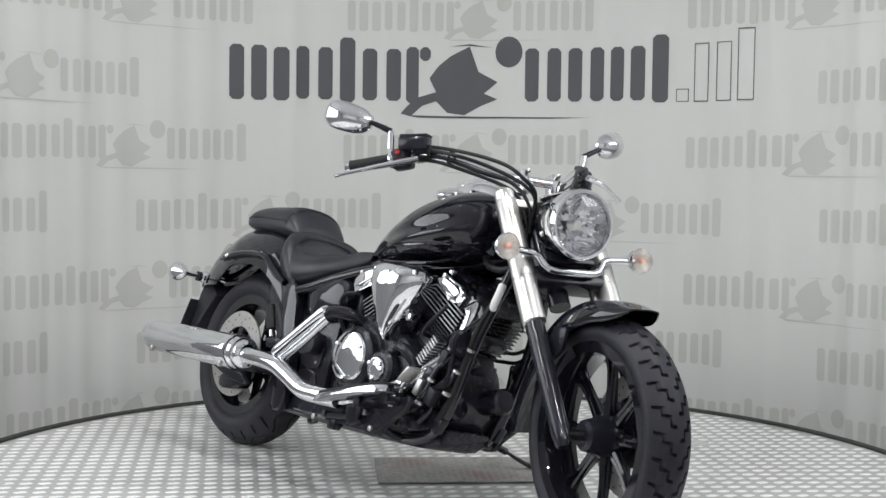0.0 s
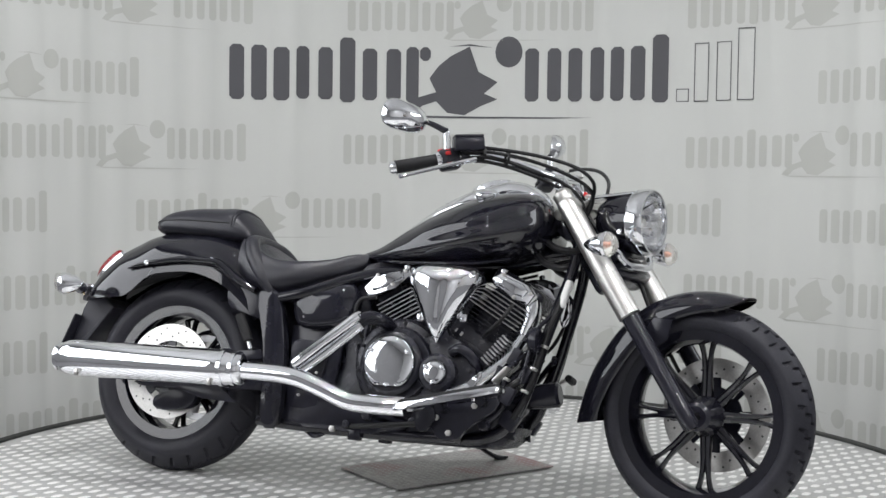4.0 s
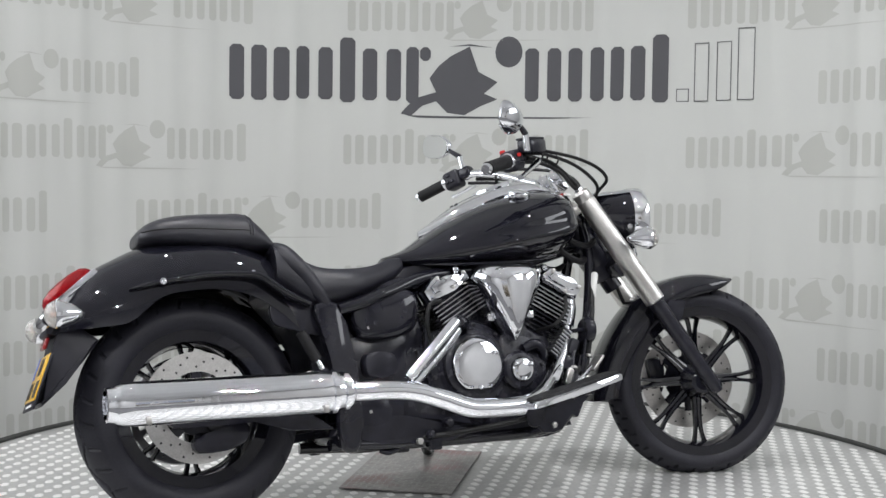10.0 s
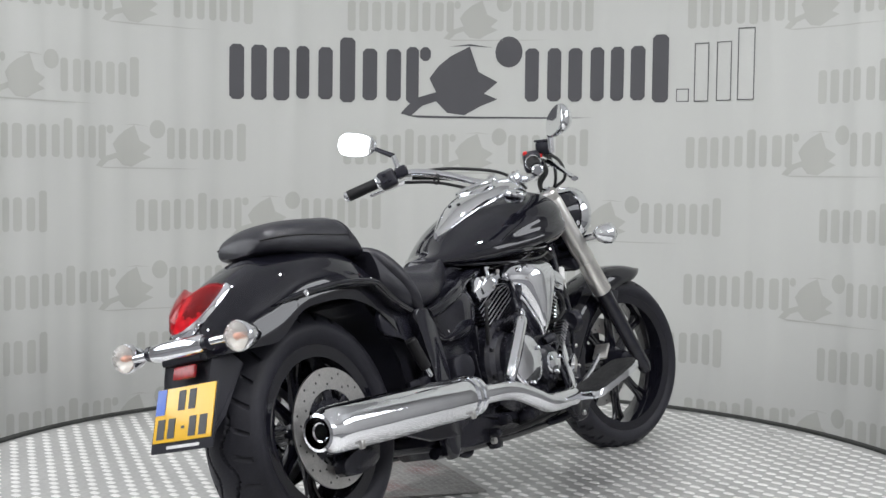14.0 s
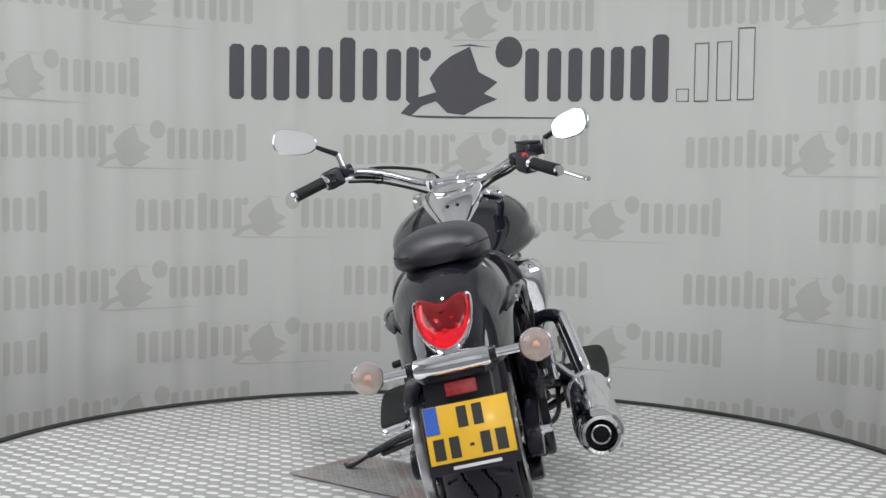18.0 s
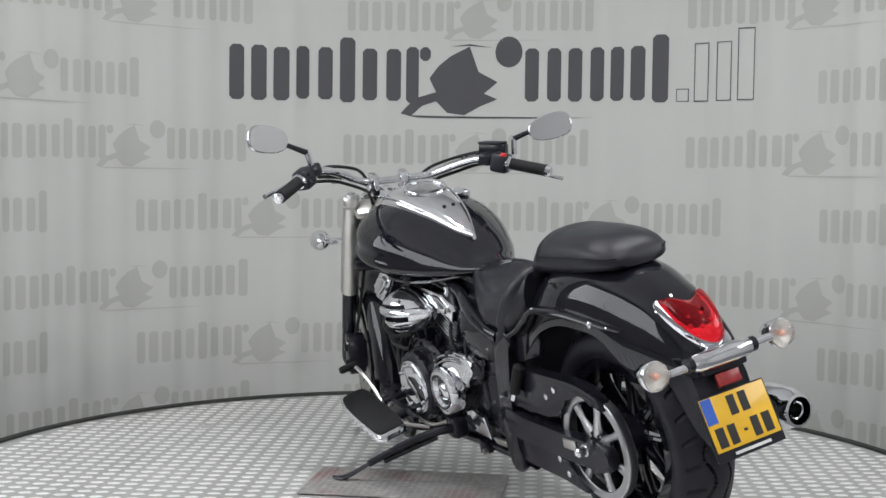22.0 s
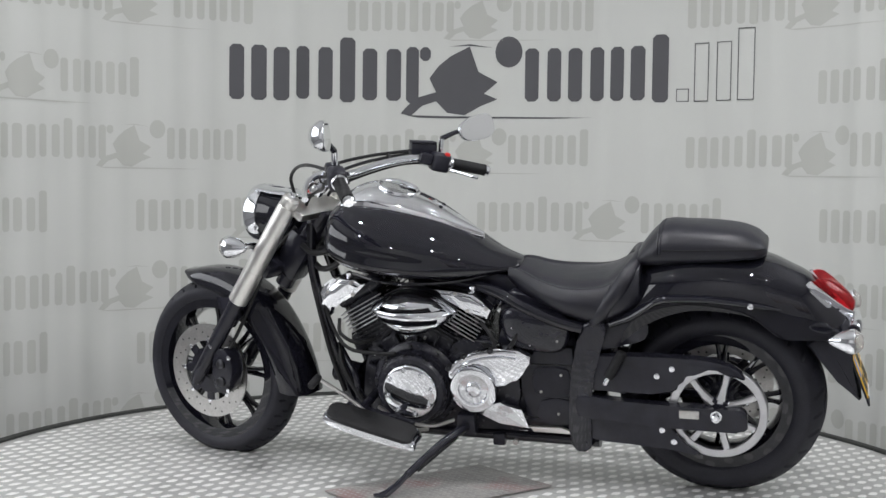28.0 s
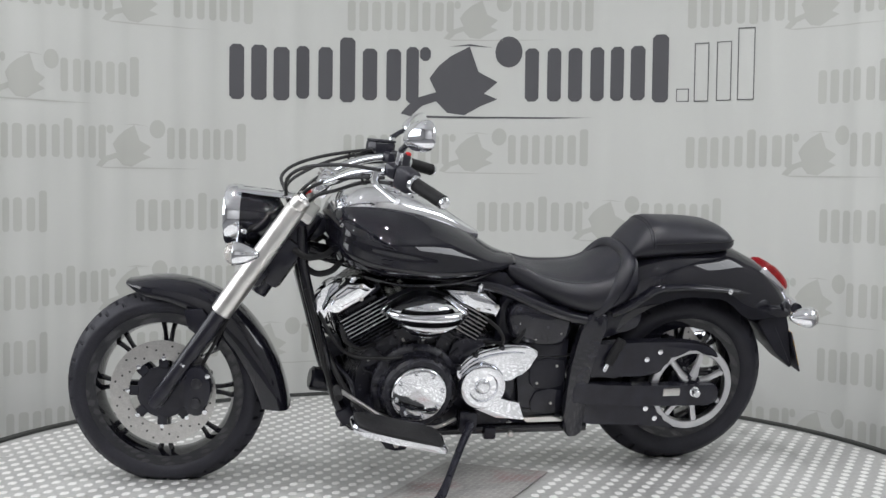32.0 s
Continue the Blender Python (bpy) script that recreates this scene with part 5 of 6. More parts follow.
bp("muffler_hanger", slab([(0.05, 0.25), (0.25, 0.25), (0.32, 0.20), (0.20, 0.205)], -0.24, -0.225, 0.003), SATIN, "black muffler hanger")

# footboards
def board(a, b, w0, w1, side, slope):
    """A footboard from its rear a to its front b (x, z); w0, w1: inner and outer y."""
    (xa, za), (xb, zb) = a, b
    plan = rounded([(0.0, w0), (0.30, w0 - 0.004), (0.75, w0), (0.97, w0 + 0.012), (1.0, (w0 + w1) / 2), (0.96, w1 - 0.012), (0.70, w1), (0.25, w1 - 0.004), (0.0, w1 - 0.014), (-0.02, (w0 + w1) / 2)], 3)

    def at(u, y, h):
        return (xa + (xb - xa) * u, side * y, za + (zb - za) * u + h - slope * (y - w0))
    plate = bp("footboard", loft([[at(0.49 + (u - 0.49) * g, (w0 + w1) / 2 + (y - (w0 + w1) / 2) * g, h) for u, y in plan] for g, h in ((0.90, -0.018), (1.0, -0.016), (1.0, -0.006), (0.96, 0.002), (0.86, 0.004))]), CHROME, "footboard with a chrome edge and rubber pad")
    c = ((0.49), (w0 + w1) / 2)
    bp("pad", loft([[at(c[0] + (u - c[0]) * k, c[1] + (y - c[1]) * k, h) for u, y in plan] for k, h in ((0.92, 0.001), (0.92, 0.008), (0.88, 0.011))]), GRIPRUBBER, "black rubber pad", plate)
    bp("mount", tube([at(0.35, w0 + 0.02, -0.025), at(0.35, w0 - 0.06, -0.03), at(0.30, w0 - 0.16, -0.03)], 0.014, 10), SATIN, "", plate)
    bp("mount", tube([at(0.75, w0 + 0.02, -0.025), at(0.72, w0 - 0.06, -0.03), at(0.68, w0 - 0.16, -0.03)], 0.014, 10), SATIN, "", plate)
    return plate


board((0.868, 0.222), (1.150, 0.302), 0.278, 0.385, 1, 0.15)
board((0.872, 0.232), (1.165, 0.300), 0.275, 0.380, -1, 0.05)
bp("shift_lever", tube([(0.87, 0.20, 0.19), (0.93, 0.27, 0.215), (1.00, 0.275, 0.235), (1.08, 0.27, 0.295), (1.15, 0.275, 0.345), (1.185, 0.285, 0.372)], 0.0065, 8, 6), STEEL, "bent steel shift lever")
bp("shift_peg", rod((1.188, 0.275, 0.374), (1.192, 0.335, 0.366), ((0, 0.010), (0.1, 0.0125), (0.9, 0.0125), (1, 0.010))), GRIPRUBBER, "black rubber shift peg")
bp("brake_pedal", tube([(0.98, -0.20, 0.205), (1.05, -0.225, 0.255), (1.10, -0.245, 0.300), (1.128, -0.252, 0.326)], 0.009, 8, 5, 0.7), CHROME, "chrome brake pedal arm")
bp("pedal_pad", rbox(0.058, 0.050, 0.010, 0.004, pose(1.136, -0.256, 0.334, 0, -48)), STEEL, "ribbed steel brake pedal pad")
# short pale sleeve lying along the right down tube
bp("tube_sleeve", rod((1.246, -0.100, 0.548), (1.268, -0.094, 0.626), ((0, 0.008), (0.06, 0.0115), (0.94, 0.0115), (1, 0.008))), WHITEMETAL, "pale sleeve on the frame tube")
bp("horn", merge(lathe([(0, -0.02), (0.03, -0.02), (0.038, -0.01), (0.04, 0.006), (0.03, 0.010), (0.012, 0.004), (0, 0.004)], 28, pose(1.195, -0.140, 0.445, 0, 90)), rbox(0.03, 0.05, 0.012, 0.003, pose(1.17, -0.120, 0.445))), SATIN, "round black horn")
bp("oil_filter", lathe([(0, -0.04), (0.036, -0.04), (0.038, 0.04), (0.03, 0.048), (0, 0.048)], 28, pose(1.185, 0.03, 0.30, 0, 80)), SATIN, "black oil filter")
bp("wiring_loom", tube([(1.255, -0.09, 0.60), (1.228, -0.118, 0.50), (1.204, -0.122, 0.40), (1.176, -0.122, 0.30), (1.14, -0.13, 0.22)], 0.009, 8), CABLE, "black wiring along the frame tube")
bp("wiring_loom", tube([(1.262, 0.09, 0.62), (1.228, 0.118, 0.50), (1.200, 0.125, 0.38), (1.165, 0.125, 0.27)], 0.008, 8), CABLE, "black wiring along the frame tube")
bp("clutch_cable", tube([(1.28, 0.05, 0.78), (1.235, 0.09, 0.58), (1.15, 0.15, 0.44), (1.04, 0.165, 0.42), (0.97, 0.17, 0.425)], 0.006, 8), CABLE, "black clutch cable")
bp("intake", rod((0.925, -0.10, 0.56), (0.925, 0.12, 0.56), ((0, 0.06), (1, 0.06))), SATIN, "black intake between the cylinders")

# side stand, touching the plate
stand = bp("side_stand", tube([(0.752, 0.150, 0.195), (0.755, 0.215, 0.205), (0.800, 0.300, 0.188), (0.868, 0.425, 0.142)], [0.018, 0.014, 0.0125, 0.011], 12, 6), SATIN, "black side stand, folded out")
bp("foot", tube([(0.868, 0.425, 0.142), (0.893, 0.468, 0.122), (0.915, 0.500, 0.112), (0.940, 0.520, 0.116)], [0.011, 0.014, 0.016, 0.008], 10, 5, 0.5), SATIN, "", stand)
bp("spring", tube([(0.770, 0.225, 0.185), (0.815, 0.310, 0.160), (0.850, 0.380, 0.140)], 0.009, 10), DARKSTEEL, "dark return spring", stand)
bp("pivot", rbox(0.06, 0.05, 0.07, 0.01, pose(0.75, 0.16, 0.205)), SATIN, "", stand)

# ---- engine side details ----
def bolt_ring(x, z, r, y, side, n, start, owner, mat=None):
    """Small hexagon bolts on a circle on one side of the engine."""
    first = None
    for i in range(n):
        a = start + 2 * math.pi * i / n
        m = pose(x + r * math.cos(a), side * y, z + r * math.sin(a), -90 * side)
        bp("bolt", lathe([(0.0065, -0.004), (0.0065, 0.006), (0.0045, 0.0075), (0, 0.0075)], 6, m), mat or DARKSTEEL, "", owner)


# right side: clutch housing, gear cover, bosses and ribs
ch = bp("clutch_housing", lathe([(0, -0.06), (0.138, -0.06), (0.138, -0.012), (0.130, 0.0), (0.112, 0.008), (0.106, 0.020), (0, 0.020)], 56, pose(0.785, -0.150, 0.350, 90)), ENGINE, "black round clutch housing", sharp=30)
bolt_ring(0.785, 0.350, 0.124, 0.152, -1, 10, 0.2, ch)
bp("heat_plate", slab(rounded([(1.00, 0.283), (1.035, 0.325), (1.06, 0.345), (1.055, 0.318), (1.02, 0.275)], 2), -0.205, -0.193, 0.003), CHROME, "chrome plate on the exhaust pipe")
for pos, size, mat in (((1.10, -0.150, 0.345), (0.03, 0.03, 0.04), SATIN), ((1.065, -0.165, 0.255), (0.05, 0.03, 0.03), SATIN), ((1.135, -0.135, 0.395), (0.026, 0.03, 0.05), PLASTIC),
                       ((1.125, -0.150, 0.285), (0.035, 0.03, 0.05), PLASTIC), ((1.165, -0.120, 0.345), (0.028, 0.04, 0.045), SATIN), ((1.09, -0.175, 0.305), (0.02, 0.02, 0.05), STEEL)):
    bp("small_bracket", rbox(*size, 0.004, pose(*pos, 0, 25)), mat, "small bracket before the engine")
gc = bp("gear_cover", slab(rounded([(0.88, 0.44), (0.98, 0.43), (1.03, 0.36), (1.01, 0.27), (0.93, 0.235), (0.86, 0.26)], 3), -0.160, -0.09, 0.014, 2), ENGINE, "black gear cover")
for x, z in ((0.99, 0.412), (1.012, 0.345), (0.985, 0.270), (0.905, 0.250)):
    bp("bolt", lathe([(0.006, -0.003), (0.006, 0.006), (0, 0.0075)], 6, pose(x, -0.160, z, 90)), DARKSTEEL, "", gc)
elbow = bp("water_elbow", tube([(0.955, -0.165, 0.395), (0.985, -0.178, 0.405), (1.015, -0.165, 0.385), (1.025, -0.13, 0.35)], 0.017, 12), SATIN, "black hose elbow on the gear cover")
for k, (x, z) in enumerate(((0.66, 0.29), (0.64, 0.36), (0.66, 0.43), (1.06, 0.31), (1.09, 0.36))):
    bp("case_rib", rbox(0.010, 0.03, 0.10, 0.003, pose(x, -0.108, z, 0, -20 + 12 * k)), ENGINE, "black casting rib")
# finned oil cooler in front of the engine
COOLER = pose(1.083, -0.150, 0.410, 0, 40)
cooler = bp("oil_cooler", rbox(0.022, 0.028, 0.096, 0.004, COOLER), ENGINE, "small finned oil cooler")
for k in range(9):
    bp("cooler_fin", rbox(0.030, 0.036, 0.0042, 0.001, COOLER @ pose(0, 0, -0.044 + 0.011 * k), 1), FINEDGE, "", cooler)
for y, mat in ((-0.095, ENGINE), (0.095, ENGINE)):
    for (hx, hz, tilt) in ((0.745, 0.588, 30), (1.105, 0.588, -30)):
        m = Matrix.Translation((hx, 0, hz)) @ pose(0, 0, 0, 0, -tilt)
        fl = bp("cylinder_base", rbox(0.16, 0.03, 0.022, 0.004, m @ pose(0, y, -0.205)), mat, "black cylinder base flange")
        for x in (-0.062, 0.062):
            bp("bolt", lathe([(0.007, 0), (0.007, 0.014), (0, 0.016)], 6, m @ pose(x, y * 1.05, -0.196)), STEEL, "", fl)
# hoses, leads and brackets
for pts, r, name in (([(0.70, -0.16, 0.545), (0.655, -0.175, 0.53), (0.645, -0.170, 0.47), (0.665, -0.15, 0.42)], 0.006, "plug_lead"),
                     ([(1.12, -0.15, 0.545), (1.10, -0.175, 0.50), (1.06, -0.170, 0.46), (1.03, -0.12, 0.45)], 0.006, "plug_lead"),
                     ([(1.16, 0.14, 0.52), (1.15, 0.165, 0.48), (1.10, 0.160, 0.45), (1.05, 0.12, 0.45)], 0.006, "plug_lead"),
                     ([(0.70, 0.14, 0.53), (0.665, 0.165, 0.50), (0.655, 0.160, 0.46), (0.70, 0.12, 0.45)], 0.006, "plug_lead"),
                     ([(1.19, -0.08, 0.40), (1.17, -0.12, 0.35), (1.12, -0.15, 0.30), (1.05, -0.16, 0.24), (0.95, -0.15, 0.20)], 0.010, "oil_line"),
                     ([(1.19, 0.09, 0.42), (1.165, 0.13, 0.36), (1.12, 0.15, 0.29), (1.06, 0.16, 0.22), (0.95, 0.15, 0.18)], 0.009, "oil_line"),
                     ([(0.62, -0.12, 0.16), (0.70, -0.17, 0.165), (0.80, -0.19, 0.175), (0.92, -0.195, 0.190), (1.00, -0.20, 0.215)], 0.008, "brake_rod"),
                     ([(1.04, 0.165, 0.24), (0.95, 0.20, 0.215), (0.86, 0.195, 0.20), (0.79, 0.17, 0.215)], 0.006, "shift_rod"),
                     ([(0.60, 0.12, 0.55), (0.58, 0.15, 0.52), (0.60, 0.155, 0.47), (0.63, 0.13, 0.44)], 0.007, "breather_hose")):
    bp(name, tube(pts, r, 8), CABLE if name != "shift_rod" else STEEL, "black %s" % name.replace("_", " ") if name != "shift_rod" else "steel shift rod")
for side in (-1, 1):
    br = bp("footboard_bracket", slab(rounded([(0.90, 0.225), (1.02, 0.250), (1.12, 0.275), (1.115, 0.235), (1.04, 0.185), (1.02, 0.150), (0.96, 0.145), (0.93, 0.185)], 2), side * 0.225 - 0.010, side * 0.225 + 0.010, 0.004), SATIN, "black footboard bracket")
    for x, z in ((0.95, 0.205), (1.06, 0.245), (0.99, 0.165)):
        bp("bolt", lathe([(0.009, 0), (0.009, 0.008), (0.006, 0.010), (0, 0.010)], 6, pose(x, side * 0.235, z, -90 * side)), STEEL, "", br)
    bp("footboard_bracket_arm", tube([(0.98, side * 0.11, 0.150), (0.99, side * 0.17, 0.160), (1.0, side * 0.225, 0.185)], 0.013, 10), SATIN, "black bracket arm")
    bp("frame_lug", rbox(0.05, 0.03, 0.05, 0.006, pose(1.128, side * 0.115, 0.215, 0, 30)), SATIN, "black frame lug")
    bp("frame_lug", rbox(0.04, 0.03, 0.04, 0.006, pose(0.66, side * 0.120, 0.142)), SATIN, "black frame lug")
    bp("drain_bolt", lathe([(0.010, 0), (0.010, 0.012), (0, 0.014)], 6, pose(0.60, side * 0.15, 0.150, -90 * side)), STEEL, "steel bolt on the frame")
bp("lower_guard", slab(rounded([(1.04, 0.152), (1.115, 0.198), (1.155, 0.30), (1.140, 0.31), (1.10, 0.215), (1.02, 0.16)], 2), -0.09, 0.09, 0.006), SATIN, "black guard before the engine")
bp("starter_motor", rod((1.10, -0.09, 0.465), (1.10, 0.09, 0.465), ((0, 0.03), (0.05, 0.036), (0.95, 0.036), (1, 0.03))), SATIN, "black starter motor")
# small fittings in front of the engine, between the frame tubes
bp("relay_box", rbox(0.045, 0.060, 0.055, 0.006, pose(1.150, -0.020, 0.395, 0, 18)), PLASTIC, "black relay box before the engine")
canister = bp("oil_canister", lathe([(0, -0.035), (0.030, -0.035), (0.034, -0.028), (0.034, 0.022), (0.028, 0.030), (0.012, 0.033), (0, 0.033)], 24, pose(1.130, -0.070, 0.262, 0, 78)), SEMIGLOSS, "glossy black oil canister")
for a in range(8):
    bp("grip_rib", rbox(0.006, 0.006, 0.040, 0.001, pose(1.130, -0.070, 0.262, 0, 78) @ pose(0.034 * math.cos(a * math.pi / 4), 0.034 * math.sin(a * math.pi / 4), -0.004), 1), SATIN, "", canister)
for pts, r in (([(1.205, -0.080, 0.455), (1.175, -0.120, 0.420), (1.125, -0.150, 0.365), (1.110, -0.165, 0.300), (1.070, -0.170, 0.245)], 0.0075),
               ([(1.195, -0.060, 0.400), (1.160, -0.100, 0.370), (1.115, -0.125, 0.315), (1.105, -0.130, 0.250), (1.060, -0.140, 0.200)], 0.011),
               ([(1.225, -0.118, 0.520), (1.192, -0.142, 0.470), (1.176, -0.146, 0.400), (1.158, -0.140, 0.320)], 0.006),
               ([(1.195, 0.070, 0.405), (1.155, 0.110, 0.370), (1.120, 0.140, 0.330), (1.110, 0.150, 0.260)], 0.010)):
    bp("engine_hose", tube(pts, r, 10), SEMIGLOSS, "black hose before the engine")
for x, y, z in ((1.190, -0.134, 0.365), (1.172, -0.142, 0.300), (1.120, -0.160, 0.330), (1.098, -0.172, 0.262), (1.215, -0.122, 0.430)):
    bp("hose_clip", lathe([(0.007, -0.004), (0.012, -0.004), (0.013, 0.0), (0.012, 0.004), (0.007, 0.004)], 14, along((x, y, z), (x + 0.03, y + 0.01, z + 0.09)), close=True), STEEL, "steel hose clip")
for x, y, z, r in ((1.020, -0.172, 0.228, 0.016), (1.062, -0.158, 0.196, 0.012), (0.965, -0.165, 0.198, 0.013), (0.845, -0.140, 0.190, 0.014), (0.700, -0.150, 0.196, 0.012), (0.640, -0.150, 0.168, 0.010)):
    bp("casting_boss", lathe([(0, -0.03), (r * 1.4, -0.03), (r * 1.3, 0.0), (r, 0.006), (r * 0.5, 0.008), (0, 0.006)], 14, pose(x, y, z, 90)), ENGINE, "black casting boss")
bp("pipe_bracket", slab(rounded([(0.890, 0.225), (0.935, 0.240), (0.955, 0.205), (0.930, 0.165), (0.900, 0.170)], 2), -0.262, -0.246, 0.004), SATIN, "black bracket under the exhaust pipe")
bp("stand_lug", tube([(0.560, -0.10, 0.150), (0.545, -0.11, 0.132), (0.520, -0.11, 0.126), (0.500, -0.10, 0.134)], 0.008, 8), SATIN, "black lug under the frame")
# left side: generator housing with ribs, case bolts
gh = bp("generator_housing", lathe([(0, -0.06), (0.140, -0.06), (0.140, -0.010), (0.132, 0.0), (0.122, 0.004), (0.116, 0.020), (0, 0.020)], 56, pose(0.918, 0.146, 0.313, -90)), ENGINE, "black generator housing", sharp=30)
bolt_ring(0.918, 0.313, 0.129, 0.148, 1, 9, 0.1, gh)
for k in range(7):
    a = radians(20 + 23 * k)
    bp("housing_rib", rbox(0.05, 0.030, 0.006, 0.002, pose(0.912 + 0.155 * math.cos(a), 0.115, 0.306 + 0.155 * math.sin(a), 0, -math.degrees(a))), ENGINE, "", gh)
bp("gear_case", slab(rounded([(0.60, 0.24), (0.60, 0.40), (0.68, 0.46), (0.80, 0.45), (0.82, 0.30), (0.75, 0.22)], 3), 0.08, 0.122, 0.012, 2), ENGINE, "black gearbox side")
# second tube beside the heat shield of the rear pipe
bp("rear_tube", tube([(0.700, -0.248, 0.452), (0.625, -0.262, 0.380), (0.540, -0.278, 0.306)], 0.0155, 14, 4), CHROME, "chrome rear exhaust tube")

# ---- rear end ----
for y in (0.148, -0.148):
    k = math.copysign(1, y)
    rail_path = [(0.300, y * 1.03, 0.548), (0.245, y * 1.05, 0.572), (0.200, y * 1.07, 0.602), (0.160, y * 1.08, 0.628), (0.110, y * 1.07, 0.634), (0.02, y * 1.05, 0.634), (-0.07, y * 1.01, 0.624), (-0.135, y * 0.95, 0.614), (-0.185, y * 0.89, 0.604)]
    rl = bp("fender_rail", tube(rail_path, [0.022, 0.024, 0.023, 0.022, 0.021, 0.019, 0.017, 0.013, 0.004], 16, 6, 0.55), PAINT, "black rail along the fender side")
    for x, z in ((-0.100, 0.620), (0.142, 0.634)):
        bp("bolt", lathe([(0.009, 0), (0.009, 0.005), (0.005, 0.007), (0, 0.005)], 10, pose(x, y * (1.08 if x > 0 else 0.99) + k * 0.010, z, -90 * k)), CHROME, "chrome rail bolt", rl)
    bp("fender_brace", slab(rounded([(0.20, 0.56), (0.30, 0.57), (0.36, 0.52), (0.34, 0.46), (0.26, 0.48), (0.20, 0.50)], 3), y - 0.016 * k - 0.01, y - 0.016 * k + 0.01, 0.006), SATIN, "black brace under the seat")
    a, b = Vector((0.262, k * 0.175, 0.470)), Vector((0.305, k * 0.180, 0.388))
    peg = bp("passenger_peg", rod(a, b, ((0, 0.011), (0.03, 0.0155), (0.97, 0.0155), (1, 0.011))), GRIPRUBBER, "folded black passenger footpeg")
    bp("peg_tip", rod(b, b + (b - a) * 0.28, ((0, 0.007), (0.9, 0.008), (1, 0.006)), 12), CHROME, "", peg)
    bp("peg_bracket", slab([(0.25, 0.36), (0.34, 0.37), (0.35, 0.34), (0.26, 0.33)], k * 0.150 - 0.01, k * 0.150 + 0.01, 0.004), SATIN, "", peg)
    bp("swingarm", slab(rounded([(0.40, 0.325), (0.30, 0.313), (0.10, 0.306), (-0.04, 0.304), (-0.088, 0.302), (-0.096, 0.268), (-0.088, 0.236), (0.0, 0.234), (0.12, 0.236), (0.30, 0.245), (0.40, 0.255)], 3), k * 0.130 + max(0, k) * 0.024 - 0.018, k * 0.130 + max(0, k) * 0.024 + 0.018, 0.010, 3), SATIN, "black swingarm leg")
    bp("axle_nut", rod((-0.008, k * (0.157 + 0.012 * k), 0.285), (-0.008, k * (0.190 + 0.014 * k), 0.285), ((0, 0.017), (0.3, 0.017), (0.32, 0.0125), (0.9, 0.0125), (1.0, 0.009)), 12), CHROME, "chrome rear axle nut")
bp("adjuster_plate", rbox(0.058, 0.006, 0.026, 0.002, pose(0.070, 0.1735, 0.284)), STEEL, "bare steel chain adjuster plate")

# drive pulley on the wheel, left, and its guard
pm = pose(-0.010, 0.134, 0.285, -90)
pulley = bp("rear_pulley", lathe([(0.119, -0.012), (0.141, -0.014), (0.144, -0.010), (0.144, 0.011), (0.141, 0.014), (0.121, 0.0135), (0.119, 0.011)], 64, pm, close=True), PULLEY, "pale alloy rear belt pulley")
for i in range(7):
    if i == 0:
        arm = bp("spoke", moved(tube([(0.028, 0, 0.002), (0.08, 0.0, 0.004), (0.129, 0.0, 0.002)], [0.018, 0.0105, 0.013], 8, 4, 0.7), pm), PULLEY, "", pulley)
    else:
        part("spoke", arm.data, None, pulley, m=pm @ Matrix.Rotation(2 * math.pi * i / 7, 4, "Z") @ pm.inverted())
bp("centre", lathe([(0, 0.012), (0.038, 0.012), (0.044, 0.004), (0.044, -0.012), (0, -0.012)], 28, pm), SATIN, "black pulley centre", pulley)
GUARD = [(0.40, 0.435), (0.30, 0.448), (0.16, 0.452), (0.02, 0.448), (-0.060, 0.428), (-0.088, 0.398), (-0.075, 0.395), (-0.030, 0.418), (0.040, 0.418), (0.095, 0.385), (0.128, 0.340), (0.30, 0.340), (0.40, 0.345)]
guard = bp("belt_guard", slab(rounded(GUARD, 3), 0.122, 0.162, 0.008), SATIN, "black upper belt guard")
bp("lower_guard", slab(rounded([(0.40, 0.250), (0.20, 0.240), (0.122, 0.236), (0.095, 0.190), (0.045, 0.158), (0.05, 0.150), (0.15, 0.165), (0.40, 0.185)], 3), 0.122, 0.160, 0.008), SATIN, "black lower belt guard")
for x, z in ((0.121, 0.420), (0.165, 0.395), (0.150, 0.225), (0.115, 0.190)):
    bp("bolt", lathe([(0.009, 0), (0.009, 0.006), (0.004, 0.008), (0, 0.007)], 10, pose(x, 0.160, z, -90)), CHROME, "", guard)
bp("drive_belt", merge(tube([(0.70, 0.118, 0.395), (0.30, 0.116, 0.402), (0.0, 0.112, 0.428)], 0.010, 8, 3, 0.4), tube([(0.70, 0.118, 0.235), (0.30, 0.116, 0.200), (0.0, 0.112, 0.146)], 0.010, 8, 3, 0.4)), CABLE, "black toothed drive belt")
bp("rear_caliper", slab(rounded([(-0.02, 0.165), (0.09, 0.175), (0.12, 0.215), (0.10, 0.245), (0.03, 0.225), (-0.03, 0.205)], 3), -0.135, -0.085, 0.01), SATIN, "black rear brake caliper")
bp("caliper_bracket", slab(rounded([(0.0, 0.25), (0.05, 0.19), (0.09, 0.19), (0.06, 0.29)], 3), -0.118, -0.104, 0.004), SATIN)
bp("inner_fender", slab(rounded([(0.20, 0.60), (0.36, 0.56), (0.38, 0.36), (0.33, 0.34), (0.305, 0.46), (0.24, 0.54)], 3), -0.09, 0.09, 0.01), PLASTIC, "black inner fender")

